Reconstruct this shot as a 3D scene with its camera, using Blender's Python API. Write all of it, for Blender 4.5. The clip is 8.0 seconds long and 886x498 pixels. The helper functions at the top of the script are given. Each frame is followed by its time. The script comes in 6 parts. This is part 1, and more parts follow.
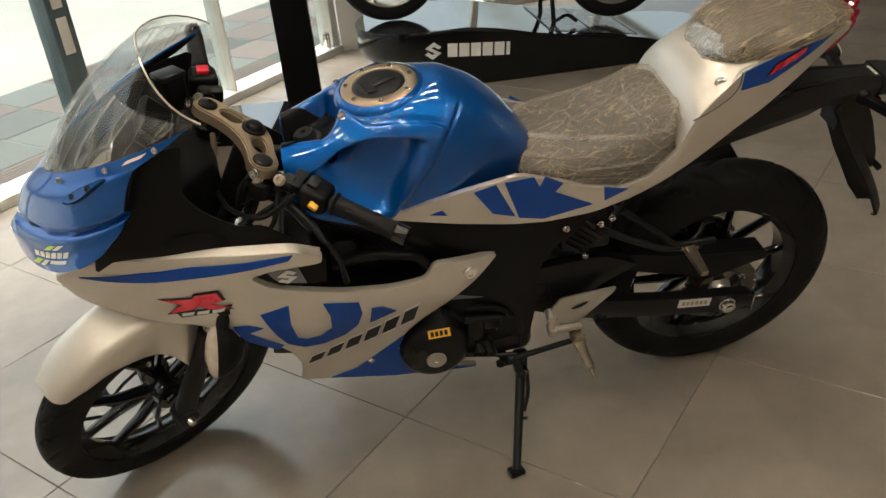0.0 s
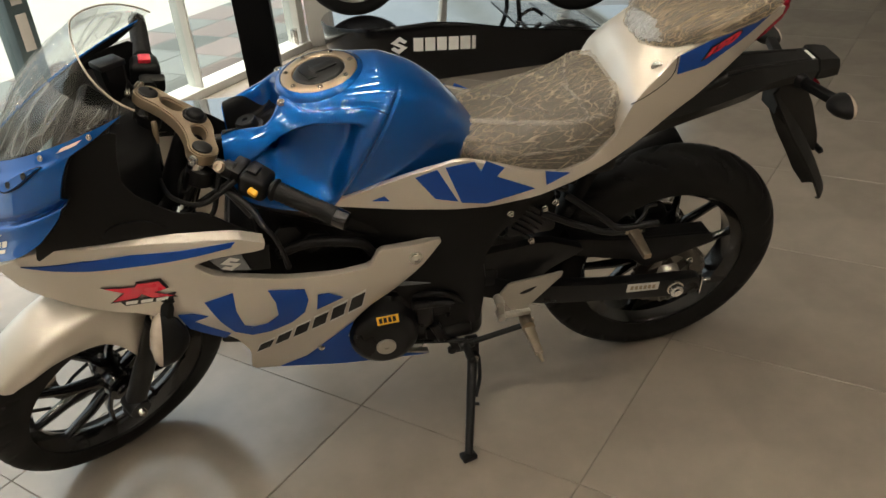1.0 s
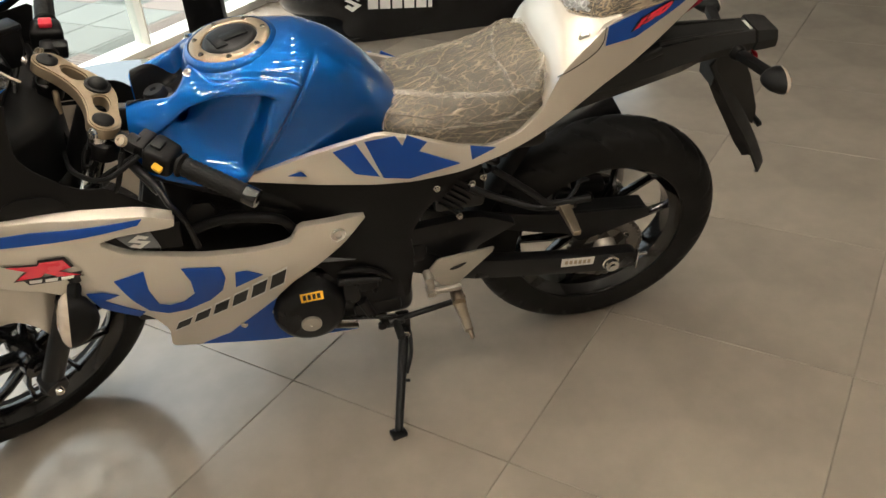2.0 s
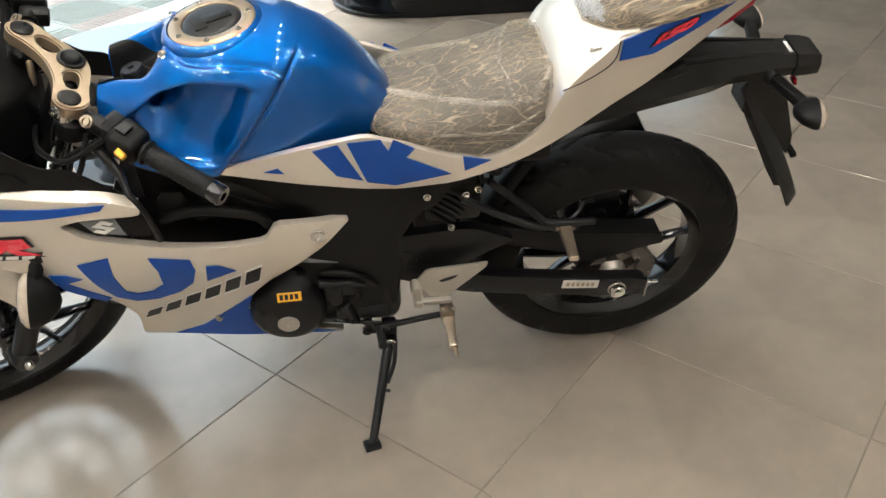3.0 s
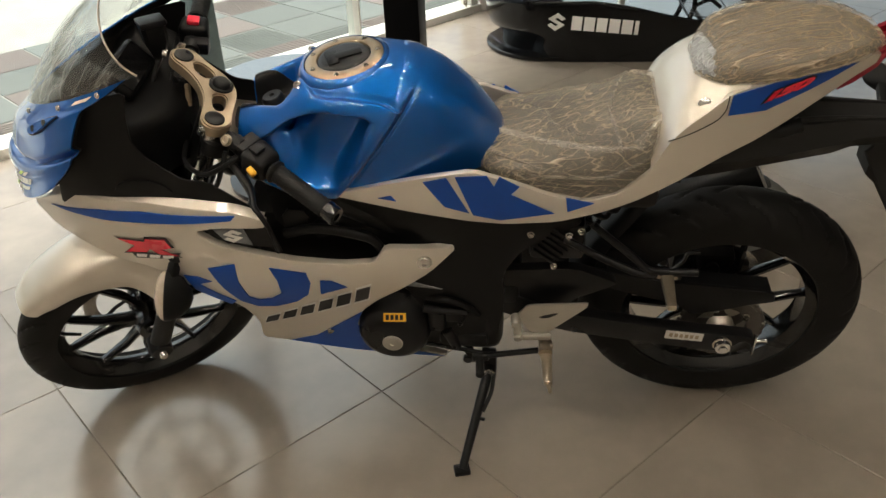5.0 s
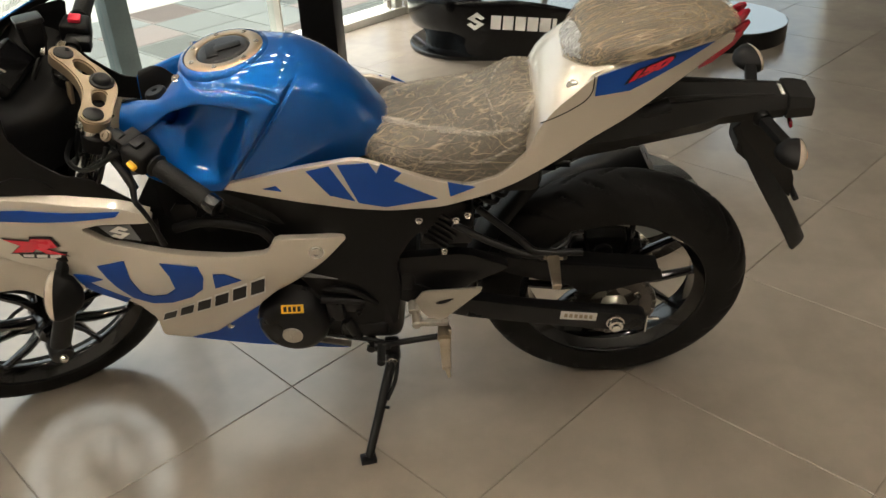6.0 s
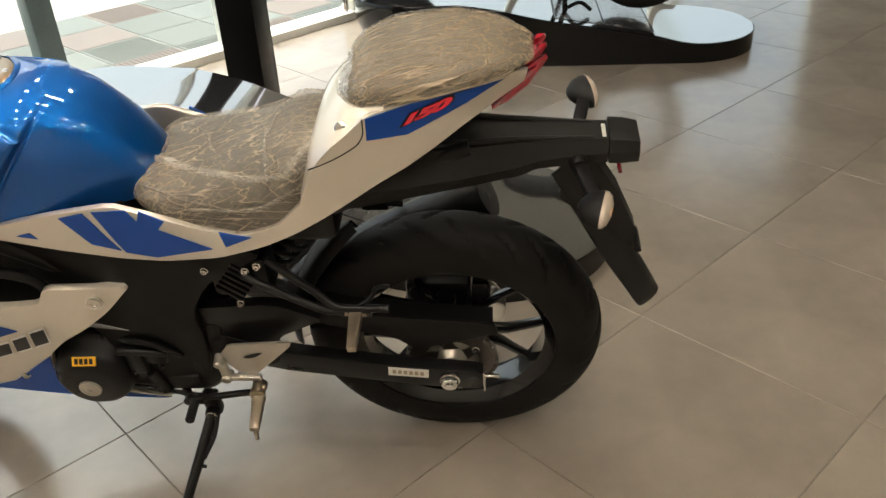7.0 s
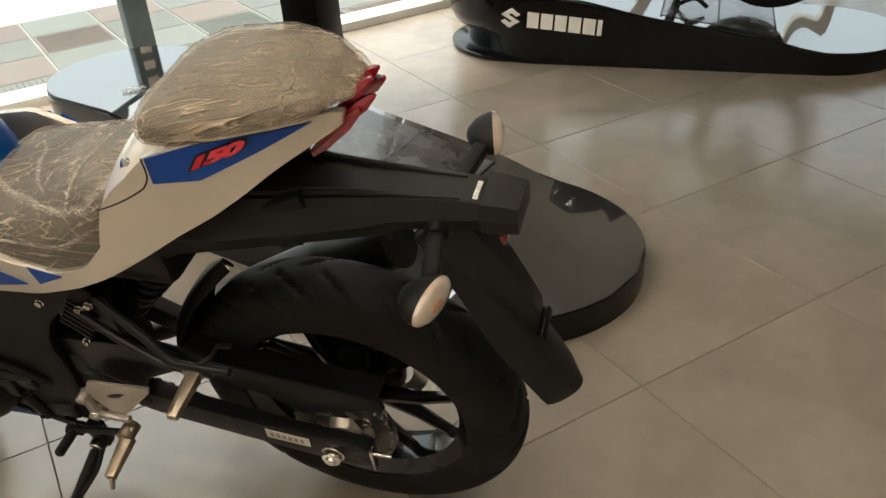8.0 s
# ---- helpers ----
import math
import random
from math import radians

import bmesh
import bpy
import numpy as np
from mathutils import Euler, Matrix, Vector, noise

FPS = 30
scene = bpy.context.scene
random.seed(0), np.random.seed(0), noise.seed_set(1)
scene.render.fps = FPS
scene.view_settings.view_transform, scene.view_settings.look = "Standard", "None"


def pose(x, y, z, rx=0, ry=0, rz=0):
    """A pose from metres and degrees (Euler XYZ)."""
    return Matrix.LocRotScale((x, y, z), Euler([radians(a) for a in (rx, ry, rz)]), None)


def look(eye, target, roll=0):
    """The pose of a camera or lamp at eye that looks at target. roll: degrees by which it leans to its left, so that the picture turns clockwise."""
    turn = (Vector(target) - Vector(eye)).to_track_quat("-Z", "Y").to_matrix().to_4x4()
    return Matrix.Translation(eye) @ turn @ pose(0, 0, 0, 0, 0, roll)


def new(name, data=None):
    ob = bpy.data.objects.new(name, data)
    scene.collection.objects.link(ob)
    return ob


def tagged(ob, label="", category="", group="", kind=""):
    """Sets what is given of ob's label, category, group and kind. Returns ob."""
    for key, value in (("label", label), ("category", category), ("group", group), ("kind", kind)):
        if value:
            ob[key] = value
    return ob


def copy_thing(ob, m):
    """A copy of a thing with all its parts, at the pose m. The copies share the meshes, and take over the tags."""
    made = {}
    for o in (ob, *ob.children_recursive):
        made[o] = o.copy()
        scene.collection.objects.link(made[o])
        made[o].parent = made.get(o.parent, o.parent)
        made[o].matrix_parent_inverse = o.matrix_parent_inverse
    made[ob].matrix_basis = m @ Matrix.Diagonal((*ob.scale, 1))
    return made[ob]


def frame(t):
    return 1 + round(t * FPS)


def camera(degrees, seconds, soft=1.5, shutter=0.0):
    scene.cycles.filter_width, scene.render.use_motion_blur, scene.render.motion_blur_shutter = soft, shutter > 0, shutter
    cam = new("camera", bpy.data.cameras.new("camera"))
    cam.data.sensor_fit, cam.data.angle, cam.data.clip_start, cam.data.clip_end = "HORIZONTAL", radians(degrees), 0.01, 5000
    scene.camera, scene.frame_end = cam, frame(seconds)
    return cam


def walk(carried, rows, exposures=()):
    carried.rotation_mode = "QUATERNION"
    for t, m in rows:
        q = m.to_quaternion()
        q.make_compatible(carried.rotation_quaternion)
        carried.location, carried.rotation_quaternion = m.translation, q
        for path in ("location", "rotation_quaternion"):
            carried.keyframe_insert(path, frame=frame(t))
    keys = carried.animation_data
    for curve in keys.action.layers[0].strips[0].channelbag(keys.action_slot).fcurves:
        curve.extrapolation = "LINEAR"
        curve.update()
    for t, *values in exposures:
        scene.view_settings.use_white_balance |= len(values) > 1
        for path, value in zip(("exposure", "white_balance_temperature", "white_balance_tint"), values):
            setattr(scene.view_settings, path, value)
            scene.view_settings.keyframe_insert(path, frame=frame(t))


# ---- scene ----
cam = camera(56.5, 8.0)
PATH = [
    (0, (0.465, -1.709, 1.382), (0.654, 0.035, 0.421), -5.7),
    (0.5, (0.52, -1.741, 1.369), (0.703, 0.006, 0.412), -5.9),
    (1, (0.535, -1.745, 1.358), (0.764, -0.009, 0.391), -5.8),
    (1.5, (0.562, -1.746, 1.358), (0.836, -0.039, 0.353), -5.9),
    (2.8, (0.784, -1.588, 1.357), (0.989, 0.058, 0.24), -1.4),
    (3, (0.796, -1.585, 1.357), (0.933, 0.072, 0.246), -1.7),
    (3.5, (0.829, -1.603, 1.372), (0.802, 0.084, 0.299), -2.4),
    (4, (0.868, -1.642, 1.38), (0.71, 0.071, 0.361), -2.5),
    (5.3, (0.889, -1.646, 1.38), (0.671, 0.059, 0.358), -2.7),
    (5.5, (0.9, -1.655, 1.368), (0.696, 0.059, 0.358), -2.5),
    (6, (1.009, -1.677, 1.354), (0.905, 0.045, 0.342), -2.9),
    (6.5, (1.176, -1.63, 1.353), (1.09, 0.092, 0.339), -3.0),
    (7, (1.414, -1.448, 1.338), (1.252, 0.264, 0.317), -3.0),
    (7.5, (1.648, -1.312, 1.338), (1.302, 0.37, 0.312), -4.1),
    (8, (1.823, -1.068, 1.29), (1.272, 0.545, 0.244), -4.0),
]
EXPOSURES = [(0.0, 0.97, 6600, 10), (1.0, 1.08, 6650, 10), (1.5, 1.28, 6750, 10), (3.0, 1.95, 6000, 10), (3.5, 1.80, 6150, 10),
             (4.0, 1.25, 6300, 10), (5.5, 1.08, 6700, 10), (6.0, 1.33, 6700, 10), (6.5, 1.60, 6400, 10), (7.0, 1.58, 6700, 10), (8.0, 1.35, 6800, 10)]
walk(cam, [(t, look(eye, target, roll)) for t, eye, target, roll in PATH], EXPOSURES)

# ---- world, lights ----
world = bpy.data.worlds.new("sky")
scene.world = world
world.use_nodes = True
wn, wl = world.node_tree.nodes, world.node_tree.links
sky = wn.new("ShaderNodeTexSky")
sky.sky_type = "NISHITA"
sky.sun_disc = False
sky.sun_elevation, sky.sun_rotation = radians(70), radians(-45)
sky.air_density, sky.dust_density, sky.ozone_density = 1.0, 8.0, 1.0
pale = wn.new("ShaderNodeHueSaturation")
pale.inputs["Saturation"].default_value = 0.62
wl.new(sky.outputs[0], pale.inputs["Color"])
wl.new(pale.outputs[0], wn["Background"].inputs[0])
wn["Background"].inputs[1].default_value = 0.15
sun_data = bpy.data.lights.new("sun", "SUN")
sun_data.energy, sun_data.angle, sun_data.color = 2.0, radians(12), (1.0, 0.97, 0.92)
sun = new("sun", sun_data)
sun.matrix_world = look((-1.45, 1.45, 5.6), (0, 0, 0))


# ---- materials ----
def mat(name, base, rough=0.5, metal=0.0, vary=0.12, scale=6.0, fine=90.0, bump=0.0, coat=0.0, spec=0.5, dust=0.0,
        flake=0.0, stretch=(1, 1, 1), per_piece=0.0):
    """A painted or solid surface with grain and stains at two sizes."""
    m = bpy.data.materials.new(name)
    m.use_nodes = True
    n, l = m.node_tree.nodes, m.node_tree.links
    p = n["Principled BSDF"]
    co, mp = n.new("ShaderNodeTexCoord"), n.new("ShaderNodeMapping")
    mp.inputs["Scale"].default_value = stretch
    l.new(co.outputs["Object"], mp.inputs[0])
    big, small = n.new("ShaderNodeTexNoise"), n.new("ShaderNodeTexNoise")
    for node, size, detail in ((big, scale, 4), (small, fine, 3)):
        node.inputs["Scale"].default_value = size
        node.inputs["Detail"].default_value = detail
        l.new(mp.outputs[0], node.inputs["Vector"])
    both = n.new("ShaderNodeMath")
    both.operation = "MULTIPLY_ADD"
    both.inputs[1].default_value = 0.35
    l.new(small.outputs[0], both.inputs[0])
    l.new(big.outputs[0], both.inputs[2])
    ramp = n.new("ShaderNodeMapRange")
    ramp.inputs[1].default_value, ramp.inputs[2].default_value = 0.4, 0.95
    ramp.inputs[3].default_value, ramp.inputs[4].default_value = 1 - vary, 1 + vary
    l.new(both.outputs[0], ramp.inputs[0])
    value = ramp.outputs[0]
    if per_piece:
        info, pr, mul = n.new("ShaderNodeObjectInfo"), n.new("ShaderNodeMapRange"), n.new("ShaderNodeMath")
        pr.inputs[3].default_value, pr.inputs[4].default_value = 1 - per_piece, 1 + per_piece
        mul.operation = "MULTIPLY"
        l.new(info.outputs["Random"], pr.inputs[0])
        l.new(pr.outputs[0], mul.inputs[0])
        l.new(value, mul.inputs[1])
        value = mul.outputs[0]
    tint = n.new("ShaderNodeVectorMath")
    tint.operation = "SCALE"
    tint.inputs[0].default_value = base
    l.new(value, tint.inputs["Scale"])
    l.new(tint.outputs[0], p.inputs["Base Color"])
    rr = n.new("ShaderNodeMapRange")
    rr.inputs[1].default_value, rr.inputs[2].default_value = 0.3, 0.7
    rr.inputs[3].default_value, rr.inputs[4].default_value = max(rough * 0.8, 0.02), min(rough * 1.25 + dust, 1)
    l.new(big.outputs[0], rr.inputs[0])
    l.new(rr.outputs[0], p.inputs["Roughness"])
    p.inputs["Metallic"].default_value = metal
    p.inputs["Specular IOR Level"].default_value = spec
    p.inputs["Coat Weight"].default_value, p.inputs["Coat Roughness"].default_value = coat, 0.02
    if bump or flake:
        b = n.new("ShaderNodeBump")
        b.inputs["Strength"].default_value = bump or flake
        b.inputs["Distance"].default_value = 0.002 if bump else 0.0004
        l.new(small.outputs[0], b.inputs["Height"])
        l.new(b.outputs[0], p.inputs["Normal"])
    return m


def glass(name, tint, rough=0.0, clear=0.85):
    """Thin clear sheet: it lets the light through and mirrors a little of it."""
    m = bpy.data.materials.new(name)
    m.use_nodes = True
    n, l = m.node_tree.nodes, m.node_tree.links
    tr, gl, mix, fr = n.new("ShaderNodeBsdfTransparent"), n.new("ShaderNodeBsdfGlossy"), n.new("ShaderNodeMixShader"), n.new("ShaderNodeLayerWeight")
    tr.inputs[0].default_value = (*tint, 1)
    gl.inputs["Roughness"].default_value = rough
    fr.inputs[0].default_value = 0.5
    steep, lift = n.new("ShaderNodeMath"), n.new("ShaderNodeMath")
    steep.operation, lift.operation = "POWER", "MULTIPLY_ADD"
    steep.inputs[1].default_value = 5.0
    lift.inputs[1].default_value, lift.inputs[2].default_value = 0.6, 1 - clear
    l.new(fr.outputs["Facing"], steep.inputs[0])
    l.new(steep.outputs[0], lift.inputs[0])
    l.new(lift.outputs[0], mix.inputs[0])
    l.new(tr.outputs[0], mix.inputs[1])
    l.new(gl.outputs[0], mix.inputs[2])
    l.new(mix.outputs[0], n["Material Output"].inputs[0])
    return m


def glow(name, colour, strength):
    m = bpy.data.materials.new(name)
    m.use_nodes = True
    p = m.node_tree.nodes["Principled BSDF"]
    p.inputs["Base Color"].default_value = (*colour, 1)
    p.inputs["Emission Color"].default_value, p.inputs["Emission Strength"].default_value = (*colour, 1), strength
    return m


def wrap_film(name, layers, base, lines, colour, cloud_size=7.0, cloudy=0.25):
    """Creased clear packing film: thin milky creases along each layer's way, clear between, shiny all over.
    layers: (turn, stretch along x, size, thinness, weight) for each set of creases."""
    m = bpy.data.materials.new(name)
    m.use_nodes = True
    n, l = m.node_tree.nodes, m.node_tree.links
    p = n["Principled BSDF"]
    co, drift, bent = n.new("ShaderNodeTexCoord"), n.new("ShaderNodeTexNoise"), n.new("ShaderNodeVectorMath")
    drift.inputs["Scale"].default_value, drift.inputs["Detail"].default_value = 8.0, 2
    bent.operation = "MULTIPLY_ADD"
    bent.inputs[1].default_value = (0.014, 0.014, 0.014)
    l.new(co.outputs["Object"], drift.inputs["Vector"])
    l.new(drift.outputs["Color"], bent.inputs[0])
    l.new(co.outputs["Object"], bent.inputs[2])
    total = None
    for turn, stretch, size, thin, weight in layers:
        spin, t = n.new("ShaderNodeMapping"), n.new("ShaderNodeTexNoise")
        spin.vector_type = "TEXTURE"
        spin.inputs["Rotation"].default_value = (0, turn, 0.15)
        spin.inputs["Scale"].default_value = (1 / stretch, 1, 1)
        l.new(bent.outputs[0], spin.inputs[0])
        t.inputs["Scale"].default_value, t.inputs["Detail"].default_value, t.inputs["Distortion"].default_value = size, 0.6, 0.2
        l.new(spin.outputs[0], t.inputs["Vector"])
        chain = t.outputs[0]
        for op, a, b in (("MULTIPLY_ADD", 2.0, -1.0), ("ABSOLUTE", 0, 0), ("MULTIPLY_ADD", -thin, 1.0), ("POWER", 1.5, 0), ("MULTIPLY", weight, 0)):
            k = n.new("ShaderNodeMath")
            k.operation, k.use_clamp = op, op == "MULTIPLY_ADD" and a < 0
            l.new(chain, k.inputs[0])
            k.inputs[1].default_value, k.inputs[2].default_value = a, b
            chain = k.outputs[0]
        if total is None:
            total = chain
        else:
            add = n.new("ShaderNodeMath")
            add.operation = "MAXIMUM"
            l.new(total, add.inputs[0])
            l.new(chain, add.inputs[1])
            total = add.outputs[0]
    cloud, lift, veil, alpha = n.new("ShaderNodeTexNoise"), n.new("ShaderNodeMapRange"), n.new("ShaderNodeMath"), n.new("ShaderNodeMath")
    cloud.inputs["Scale"].default_value, cloud.inputs["Detail"].default_value, cloud.inputs["Distortion"].default_value = cloud_size, 3, 1.0
    lift.inputs[1].default_value, lift.inputs[2].default_value, lift.inputs[3].default_value, lift.inputs[4].default_value = 0.42, 0.72, base, base + cloudy
    l.new(co.outputs["Object"], cloud.inputs["Vector"])
    l.new(cloud.outputs[0], lift.inputs[0])
    veil.operation, veil.inputs[1].default_value = "MULTIPLY", lines
    alpha.use_clamp = True
    l.new(total, veil.inputs[0])
    l.new(veil.outputs[0], alpha.inputs[0])
    l.new(lift.outputs[0], alpha.inputs[1])
    l.new(alpha.outputs[0], p.inputs["Alpha"])
    p.inputs["Base Color"].default_value = (*colour, 1)
    p.inputs["Roughness"].default_value = 0.25
    relief = n.new("ShaderNodeBump")
    relief.inputs["Strength"].default_value, relief.inputs["Distance"].default_value = 0.9, 0.005
    l.new(total, relief.inputs["Height"])
    l.new(relief.outputs[0], p.inputs["Normal"])
    return m


M_TILE = mat("porcelain tile", (0.250, 0.214, 0.175), 0.20, vary=0.19, scale=2.8, fine=14, spec=0.9, per_piece=0.03)
M_GROUT = mat("grout", (0.16, 0.135, 0.11), 0.85, vary=0.2, bump=0.2)
M_WALL = mat("white wall paint", (0.60, 0.585, 0.55), 0.6, vary=0.04, scale=2, bump=0.05)
M_CEIL = mat("ceiling paint", (0.26, 0.26, 0.25), 0.7, vary=0.03)
M_SILL = mat("painted sill", (0.66, 0.65, 0.60), 0.45, vary=0.12, scale=4, bump=0.05)
M_PILLAR = mat("black column paint", (0.004, 0.004, 0.0045), 0.4, spec=0.12, vary=0.2, scale=5)
M_MULLION = mat("teal grey metal", (0.09, 0.13, 0.14), 0.35, metal=0.3, vary=0.2)
M_PANE = glass("window glass", (0.90, 0.955, 0.94), clear=0.965)
M_PODIUM = mat("black lacquer", (0.004, 0.004, 0.0045), 0.10, vary=0.3, scale=4, coat=0.25, spec=0.2, dust=0.12)
M_PODTOP = mat("dusty black lacquer", (0.012, 0.012, 0.013), 0.07, vary=0.5, scale=3, coat=1.0, spec=0.8, dust=0.06)
M_PODTOP.node_tree.nodes["Principled BSDF"].inputs["Coat IOR"].default_value = 2.9
# scuffs, plus strong mottling that paints in the reflected cloudy sky
M_SCUFFED_CLOUDY = mat("scuffed dark panel with painted sky reflections", (0.060, 0.060, 0.060), 0.12, vary=0.9, scale=7, fine=40, dust=0.20, coat=0.6)
M_GREYTOP = mat("grey lacquer", (0.16, 0.17, 0.18), 0.3, vary=0.15, scale=3)
M_WHITE = mat("white lettering", (0.80, 0.79, 0.76), 0.5, vary=0.03)
M_ROAD = mat("sandy street", (0.34, 0.33, 0.30), 0.95, vary=0.25, scale=0.7, fine=9, bump=0.5)
M_PAVE_A = mat("pink paver", (0.146, 0.118, 0.110), 0.85, vary=0.2, scale=5, bump=0.3, per_piece=0.15)
M_PAVE_B = mat("grey green paver", (0.122, 0.129, 0.124), 0.85, vary=0.2, scale=5, bump=0.3, per_piece=0.15)
M_JOINT = mat("mortar", (0.27, 0.26, 0.24), 0.95, vary=0.15, bump=0.3)
M_BLUE = mat("blue metallic paint", (0.0006, 0.098, 0.39), 0.42, metal=0.85, vary=0.06, scale=3, fine=900, coat=1.0, spec=0.15)
M_DEEP = mat("deep blue paint", (0.006, 0.055, 0.36), 0.22, metal=0.3, vary=0.08, scale=3, fine=900, coat=1.0, flake=0.06)
M_SILVER = mat("silver metallic paint", (0.66, 0.60, 0.52), 0.40, metal=0.66, vary=0.05, scale=3, fine=900, coat=1.0)
M_DECAL = mat("blue decal", (0.004, 0.060, 0.31), 0.42, vary=0.05, spec=0.3)
M_RED = mat("red decal", (0.75, 0.02, 0.05), 0.25, vary=0.04, coat=0.8)
M_INK = mat("black decal", (0.006, 0.006, 0.007), 0.35, vary=0.1, spec=0.3)
M_PALE = mat("pale decal", (0.75, 0.74, 0.70), 0.3, vary=0.05, coat=0.5)
M_LIME = mat("lime decal", (0.45, 0.70, 0.03), 0.3, vary=0.05, coat=0.5)
M_PLASTIC = mat("black grained plastic", (0.0045, 0.0045, 0.0048), 0.45, spec=0.17, vary=0.25, scale=8, fine=600, bump=0.12)
# a little lighter and shinier than M_PLASTIC, for the tail parts
M_TAILBLACK = mat("tail grained plastic", (0.010, 0.0095, 0.009), 0.5, spec=0.30, vary=0.3, scale=9, fine=500, bump=0.15, dust=0.08)
M_SATIN = mat("satin black metal", (0.005, 0.005, 0.0055), 0.32, metal=0.0, spec=0.24, vary=0.25, scale=8, fine=300, bump=0.03)
M_GLOSS = mat("gloss black enamel", (0.005, 0.005, 0.0055), 0.16, spec=0.4, vary=0.2, coat=0.6)
M_RUBBER = mat("tyre rubber", (0.0070, 0.0068, 0.0066), 0.55, spec=0.18, vary=0.25, scale=9, fine=260, bump=0.15, dust=0.05)
M_GRIP = mat("grip rubber", (0.006, 0.006, 0.006), 0.6, spec=0.25, vary=0.2, fine=300, bump=0.6)
M_CLAMP = mat("bronze grey anodised alloy", (0.36, 0.285, 0.20), 0.34, metal=0.75, vary=0.12, fine=500, bump=0.05)
M_ALLOY = mat("cast alloy", (0.43, 0.40, 0.35), 0.36, metal=0.75, vary=0.12, scale=12, fine=400, bump=0.08)
M_PEG = mat("bare peg alloy", (0.36, 0.30, 0.23), 0.36, metal=1.0, vary=0.2, scale=20, fine=300, bump=0.1)
M_CHROME = mat("polished steel", (0.68, 0.66, 0.63), 0.16, metal=1.0, vary=0.06)
M_CHAIN = mat("oiled chain steel", (0.11, 0.10, 0.09), 0.35, metal=0.9, vary=0.3, fine=200)
M_SEAT = mat("black seat vinyl", (0.020, 0.018, 0.016), 0.5, vary=0.3, scale=12, fine=400, bump=0.3)
M_FILM = wrap_film("creased film", ((0.12, 0.05, 60, 15, 1.0), (-0.65, 0.07, 60, 17, 0.8), (0.75, 0.08, 70, 19, 0.6), (0.05, 0.06, 170, 10, 0.45)), 0.20, 0.62, (0.62, 0.53, 0.41), cloudy=0.22)
M_FILM_B = wrap_film("streaked film", ((-0.30, 0.030, 60, 14, 1.0), (-0.18, 0.035, 120, 12, 0.75), (-0.40, 0.03, 200, 9, 0.45)), 0.30, 0.60, (0.60, 0.49, 0.35), cloudy=0.16)
M_FOLD = wrap_film("folded film", ((0.2, 0.10, 110, 8, 1.0),), 0.28, 0.40, (0.74, 0.68, 0.59))
M_CLEARFILM = wrap_film("clear film", ((0.6, 0.2, 60, 8, 1.0), (-0.5, 0.2, 80, 9, 0.8)), 0.30, 0.50, (0.80, 0.82, 0.84))
M_SCREENSTREAKS = wrap_film("streaked screen layer", ((-0.75, 0.07, 34, 6, 1.0), (-0.9, 0.12, 70, 9, 0.7)), 0.06, 0.34, (0.62, 0.64, 0.62), cloudy=0.22)
M_SCREEN = glass("clear screen", (0.93, 0.93, 0.92), clear=0.94)
M_LENS_CLEAR = mat("clear lens", (0.46, 0.38, 0.31), 0.10, vary=0.15, scale=40, coat=1.0)
M_LENS_AMBER = mat("amber bulb behind lens", (0.52, 0.27, 0.14), 0.2, vary=0.2, scale=30, coat=1.0)
M_LENS_RED = mat("red lens", (0.24, 0.004, 0.014), 0.12, vary=0.2, scale=30, coat=1.0)
M_YELLOW = mat("yellow plastic", (0.80, 0.42, 0.02), 0.4, vary=0.05)
M_LABEL = mat("printed label", (0.66, 0.63, 0.58), 0.5, vary=0.1)
M_LAMP = glow("lamp panel", (1.0, 0.90, 0.75), 41.0)


# ---- building tools ----
from mathutils.geometry import delaunay_2d_cdt


def part(name, bm, material, parent=None, label="", sharp=38):
    """Links a bmesh as one mesh object, under a thing or a part."""
    bmesh.ops.recalc_face_normals(bm, faces=bm.faces)
    me = bpy.data.meshes.new(name)
    bm.to_mesh(me)
    bm.free()
    me.shade_smooth()
    me.set_sharp_from_angle(angle=radians(sharp))
    for one in material if isinstance(material, tuple) else (material,):
        me.materials.append(one)
    ob = new(name, me)
    ob.parent = parent
    if label:
        tagged(ob, label)
    return ob


def thing(name, label, category, m=None, group="", kind=""):
    """An Empty at the base of a thing, for its parts."""
    ob = new(name)
    ob.empty_display_size = 0.05
    if m is not None:
        ob.matrix_world = m
    return tagged(ob, label, category, group, kind)


def curve(xs, ys, x):
    """A smooth line through the few given stations."""
    xs, ys = list(xs), list(ys)
    if x <= xs[0]:
        return ys[0]
    if x >= xs[-1]:
        return ys[-1]
    i = max(k for k in range(len(xs) - 1) if xs[k] <= x)
    h = xs[i + 1] - xs[i]
    u = (x - xs[i]) / h
    d = [(ys[k + 1] - ys[k]) / (xs[k + 1] - xs[k]) for k in range(len(xs) - 1)]

    def slope(k):
        if k == 0:
            return d[0]
        if k == len(xs) - 1:
            return d[-1]
        return 0.0 if d[k - 1] * d[k] <= 0 else 2 * d[k - 1] * d[k] / (d[k - 1] + d[k])
    a, b = slope(i), slope(i + 1)
    return (ys[i] * (1 + 2 * u) * (1 - u) ** 2 + ys[i + 1] * u * u * (3 - 2 * u) + h * (a * u * (1 - u) ** 2 - b * u * u * (1 - u)))


